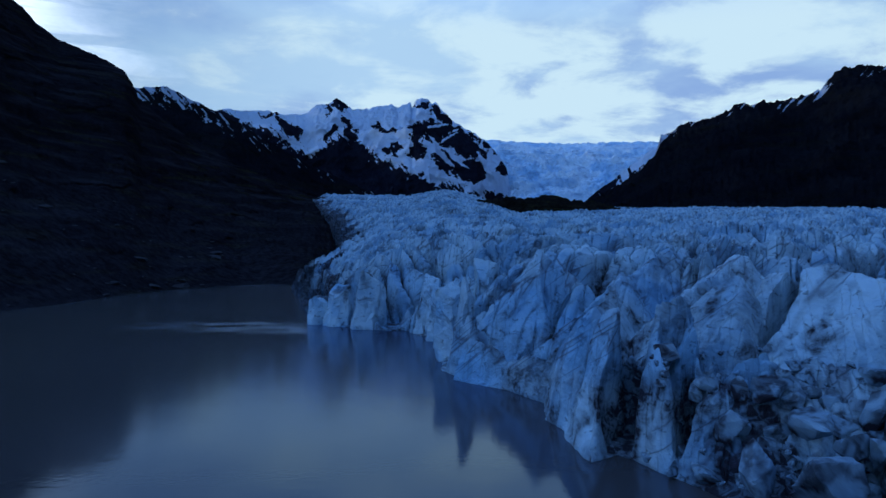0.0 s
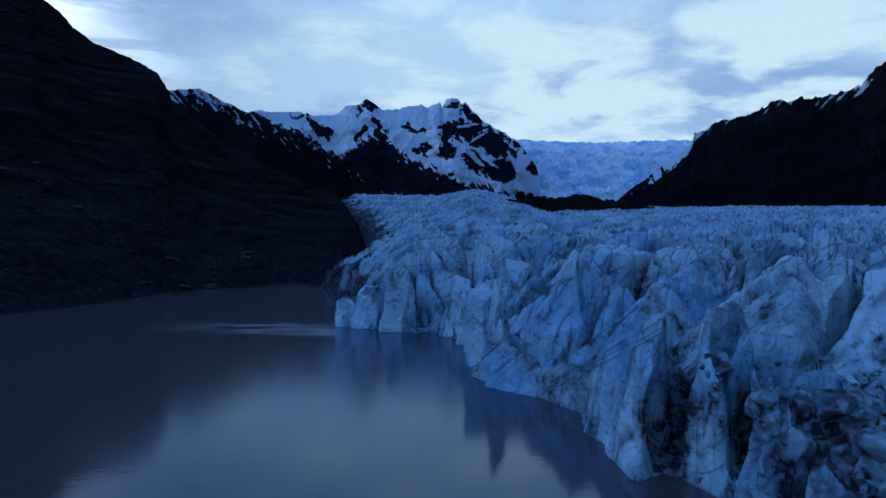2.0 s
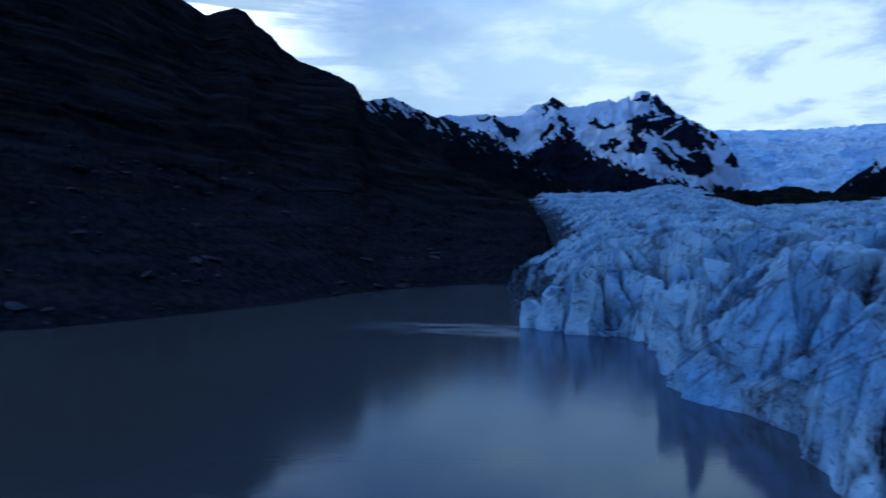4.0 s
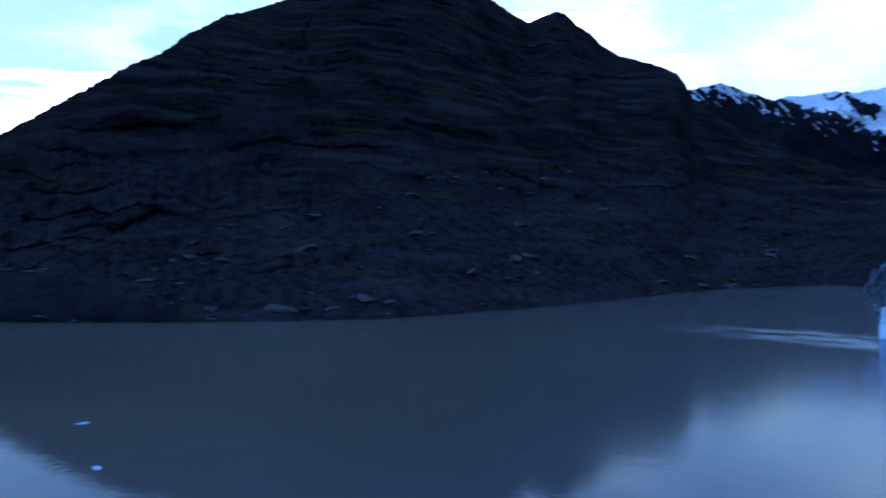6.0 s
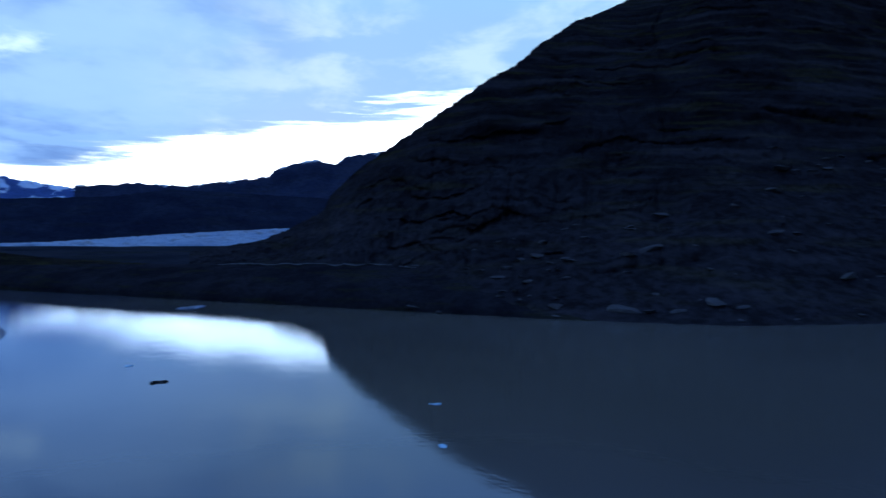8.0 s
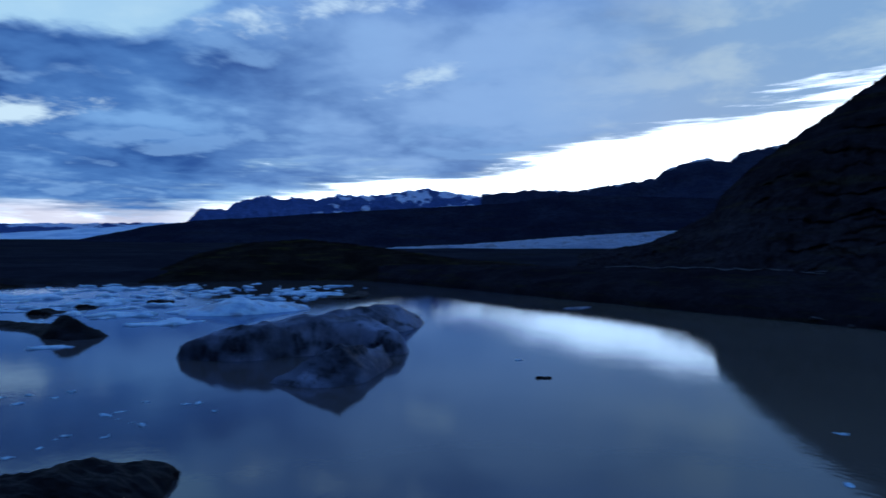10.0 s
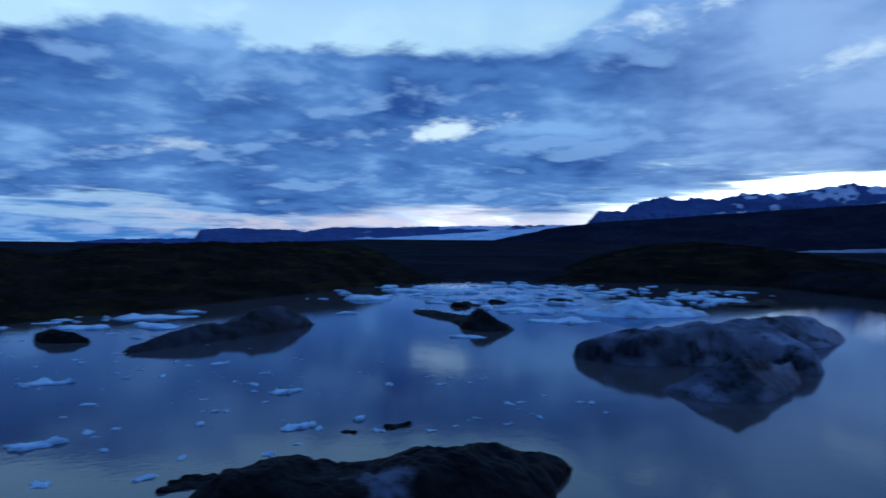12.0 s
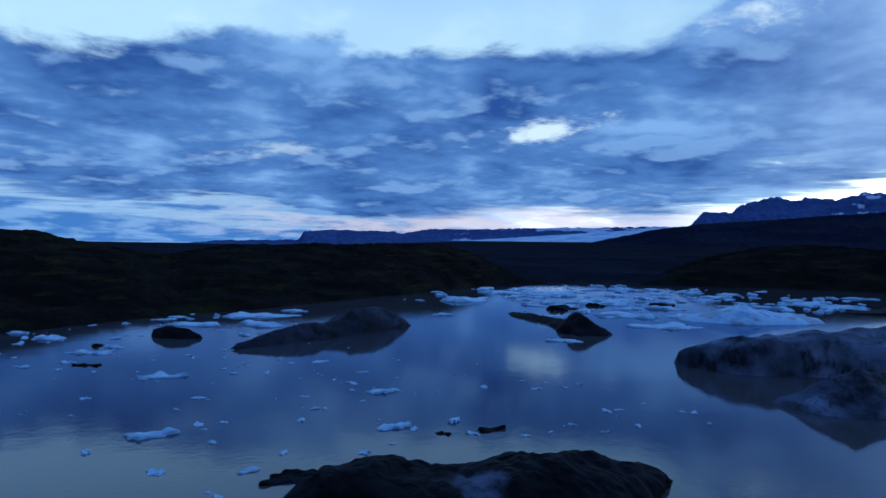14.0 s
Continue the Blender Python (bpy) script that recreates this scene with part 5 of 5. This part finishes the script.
def floe_mesh(name, length, seed, high, nu=9, nv=44):
    """A low irregular raft of ice, its long side along x."""
    a = np.linspace(0, 2 * math.pi, nv, endpoint=False)[None, :]
    q = np.array([0.0, 0.3, 0.55, 0.75, 0.88, 0.96, 1.0, 0.97, 0.9])[:, None]
    ca, sa = np.cos(a), np.sin(a)
    rim = 1 + 0.42 * swirl(1.4 * ca + 7, 1.4 * sa + 3, 0, seed) + 0.28 * swirl(3.3 * ca + 2, 3.3 * sa + 9, 0, seed + 1) + 0.14 * swirl(6 * ca, 6 * sa, 0, seed + 5)
    x, y = 0.5 * length * q * rim * ca, 0.5 * length * (0.42 + 0.25 * ((seed * 37) % 10) / 10) * q * rim * sa
    s = max(length, 1.0)
    bump = 0.6 + 0.6 * layers(x / s * 3.4 + seed, y / s * 2.6, 0, seed + 2, 3)
    drop = np.array([1.0, 1.0, 0.98, 0.95, 0.86, 0.6, 0.1, -0.6, -1.0])[:, None]
    z = high * np.where(drop > 0, drop * np.clip(bump, 0.18, 2.2), drop)
    return sheet_mesh(name, x + 0 * a, y, z + 0 * a, wrap=True, smooth=False)


def raft(place, length, seed, mat, label, high, group):
    ob = put("ice_floe", floe_mesh("ice_floe", length, seed, high), mat, label, "ice floe", group)
    ob.matrix_world = pose(place[0], place[1], 0, 0, 0, 140 + (seed * 53) % 80 - 40 if length > 6 else (seed * 71) % 360)


NEAR_FLOES = [(-55, -185, 11.3), (-83, -253, 4.1), (-40, -91, 7.2), (-45, -65, 2.9), (-49, -55, 2.8), (-74, -72, 5.1), (-76, -69, 2.2), (-35, -72, 2.7),
              (-98, -137, 4.0), (-89, -108, 3.1), (-98, -118, 2.4), (-89, -97, 6.1), (-46, -172, 4.0), (-63, -193, 6.3), (-49, -93, 2.4), (-57, -113, 2.8),
              (-85, -69, 4.1), (-88, -55, 1.5), (-93, -54, 1.3), (-113, -58, 2.4), (-116, -57, 1.8), (-120, -41, 1.7), (-82, -61, 2.5), (-99, 57, 2.1),
              (-125, 65, 2.0), (-188, 8, 2.1), (-58, -140, 9.1)]
FAR_FLOES = [(-136, -255, 31), (-103, -236, 15.5), (-122, -224, 18.6), (-99, -260, 7.9), (-108, -267, 6.6), (-117, -277, 5.1), (-104, -214, 4.1), (-184, -127, 10.3),
             (-276, -167, 26), (-306, -190, 15.3), (-395, -228, 15.5), (-369, -167, 16), (-437, -155, 21), (-334, -306, 27), (-354, -280, 33), (-409, -302, 15),
             (-434, -286, 20), (-462, -277, 18), (-464, -223, 17), (-507, -154, 19), (-279, -230, 14), (-250, -133, 25)]
DARK_FLOES = [(-49, -165, 5.9), (-48, -59, 7.1), (-78, -64, 2.6), (-86, -61, 4.7), (-274, -205, 16), (-343, -195, 12.5), (-406, -111, 48), (-164, 16, 3.6)]
LOOSE_FLOES = [(-47, -242, 6.4), (-52, -223, 10.0), (-43, -216, 4.3), (-60, -264, 4.7), (-72, -254, 2.7), (-105, -199, 5.1), (-159, -266, 10.5), (-42, -162, 2.7), (-36, -171, 3.5), (-68, -212, 3.9),
               (-74, -162, 2.2), (-80, -142, 1.7), (-80, -131, 2.5), (-50, -106, 1.5), (-53, -92, 1.6), (-38, -58, 2.1), (-74, -102, 1.6), (-88, -114, 1.3), (-85, -102, 1.7), (-81, -92, 1.5),
               (-62, -63, 2.5), (-68, -64, 1.2), (-110, -88, 2.7), (-122, -88, 1.8), (-118, -80, 2.0), (-124, -77, 1.8), (-205, -216, 10.0), (-277, -286, 9.2), (-299, -329, 4.4)]
FAR_FLOES += [(-340, -314, 26), (-369, -292, 34), (-292, -219, 18), (-300, -223, 8), (-448, -300, 22), (-313, -138, 44), (-382, -155, 20), (-327, -112, 14), (-431, -211, 19), (-369, -205, 14), (-446, -171, 19),
              (-423, -152, 22), (-419, -132, 21), (-520, -227, 11), (-454, -241, 17), (-419, -247, 12), (-324, -209, 13)]
DARK_FLOES += [(-307, -211, 10), (-60, -199, 5.5)]
NEAR_FLOES += LOOSE_FLOES
for k, (fx, fy, ln) in enumerate(NEAR_FLOES):
    raft((fx, fy), ln, 200 + k, FLOE, "small white ice floe adrift on calm water", min(0.8, 0.12 * ln), "ice floes")
for k, (fx, fy, ln) in enumerate(FAR_FLOES):
    raft((fx, fy), ln, 300 + k, FLOE, "broad pale ice floe among drifting ice", min(1.4, 0.06 * ln), "ice floes")
for k, (fx, fy, ln) in enumerate(DARK_FLOES):
    raft((fx, fy), ln, 400 + k, BERG_BLACK, "dark grit-stained ice floe low in the water", min(2.0, 0.13 * ln), "ice floes")
raft((-352, 23), 17, 330, BERG_GREY, "thin grey ice floe near the gravel shore", 0.5, "ice floes")

random.seed(5)
bits = [floe_mesh("ice_floe", 1.0, 500 + k, 0.2, nv=14) for k in range(10)]
for me in bits:
    me.materials.append(FLOE)


def strew(count, xs, ys, lo, hi, label):
    made = 0
    while made < count:
        fx, fy = random.uniform(*xs), random.uniform(*ys)
        if inside_distance(np.array([fx]), np.array([fy]), LAGOON)[0] < 6:
            continue
        ob = tagged(new("ice_floe", random.choice(bits)), label, "ice floe", "ice floes")
        ln = lo * (hi / lo) ** (random.random() ** 1.6)
        ob.matrix_world = pose(fx, fy, 0, 0, 0, random.uniform(0, 360)) @ Matrix.Diagonal((ln, ln, ln if ln < 3 else 0.25 * ln + 1.5, 1))
        made += 1


strew(90, (-130, -25), (-190, -45), 0.5, 2.0, "scrap of white ice floating on calm water")
strew(40, (-140, -30), (-280, -180), 0.8, 4.0, "scrap of white ice floating near the shore")


def drift_field(count, xs, ys, lo, hi, label):
    """Many small far floes, too many to count, in one mesh."""
    points, faces, made = [], [], 0
    while made < count:
        fx, fy = random.uniform(*xs), random.uniform(*ys)
        if inside_distance(np.array([fx]), np.array([fy]), LAGOON)[0] < 6:
            continue
        me, ln = random.choice(bits), lo * (hi / lo) ** (random.random() ** 1.6)
        m = pose(fx, fy, 0, 0, 0, random.uniform(0, 360)) @ Matrix.Diagonal((ln, ln, ln if ln < 3 else 0.25 * ln + 1.5, 1))
        first = len(points)
        points += [tuple(m @ v.co) for v in me.vertices]
        faces += [tuple(first + i for i in p.vertices) for p in me.polygons]
        made += 1
    me = bpy.data.meshes.new("drift_ice")
    me.from_pydata(points, [], faces)
    put("drift_ice", me, FLOE, label, "drift ice", kind="stuff")


drift_field(170, (-500, -240), (-360, -120), 2.0, 12.0, "crowded small pale floes drifting far across the lagoon")
bits = [floe_mesh("ice_floe", 1.0, 540 + k, 0.26, nv=34) for k in range(12)]
for me in bits:
    me.materials.append(FLOE)
strew(34, (-490, -265), (-345, -165), 9.0, 26.0, "broad pale ice raft in the crowded far drift")
strew(14, (-430, -340), (-165, -120), 6.0, 14.0, "low pale ice raft behind the grey iceberg")
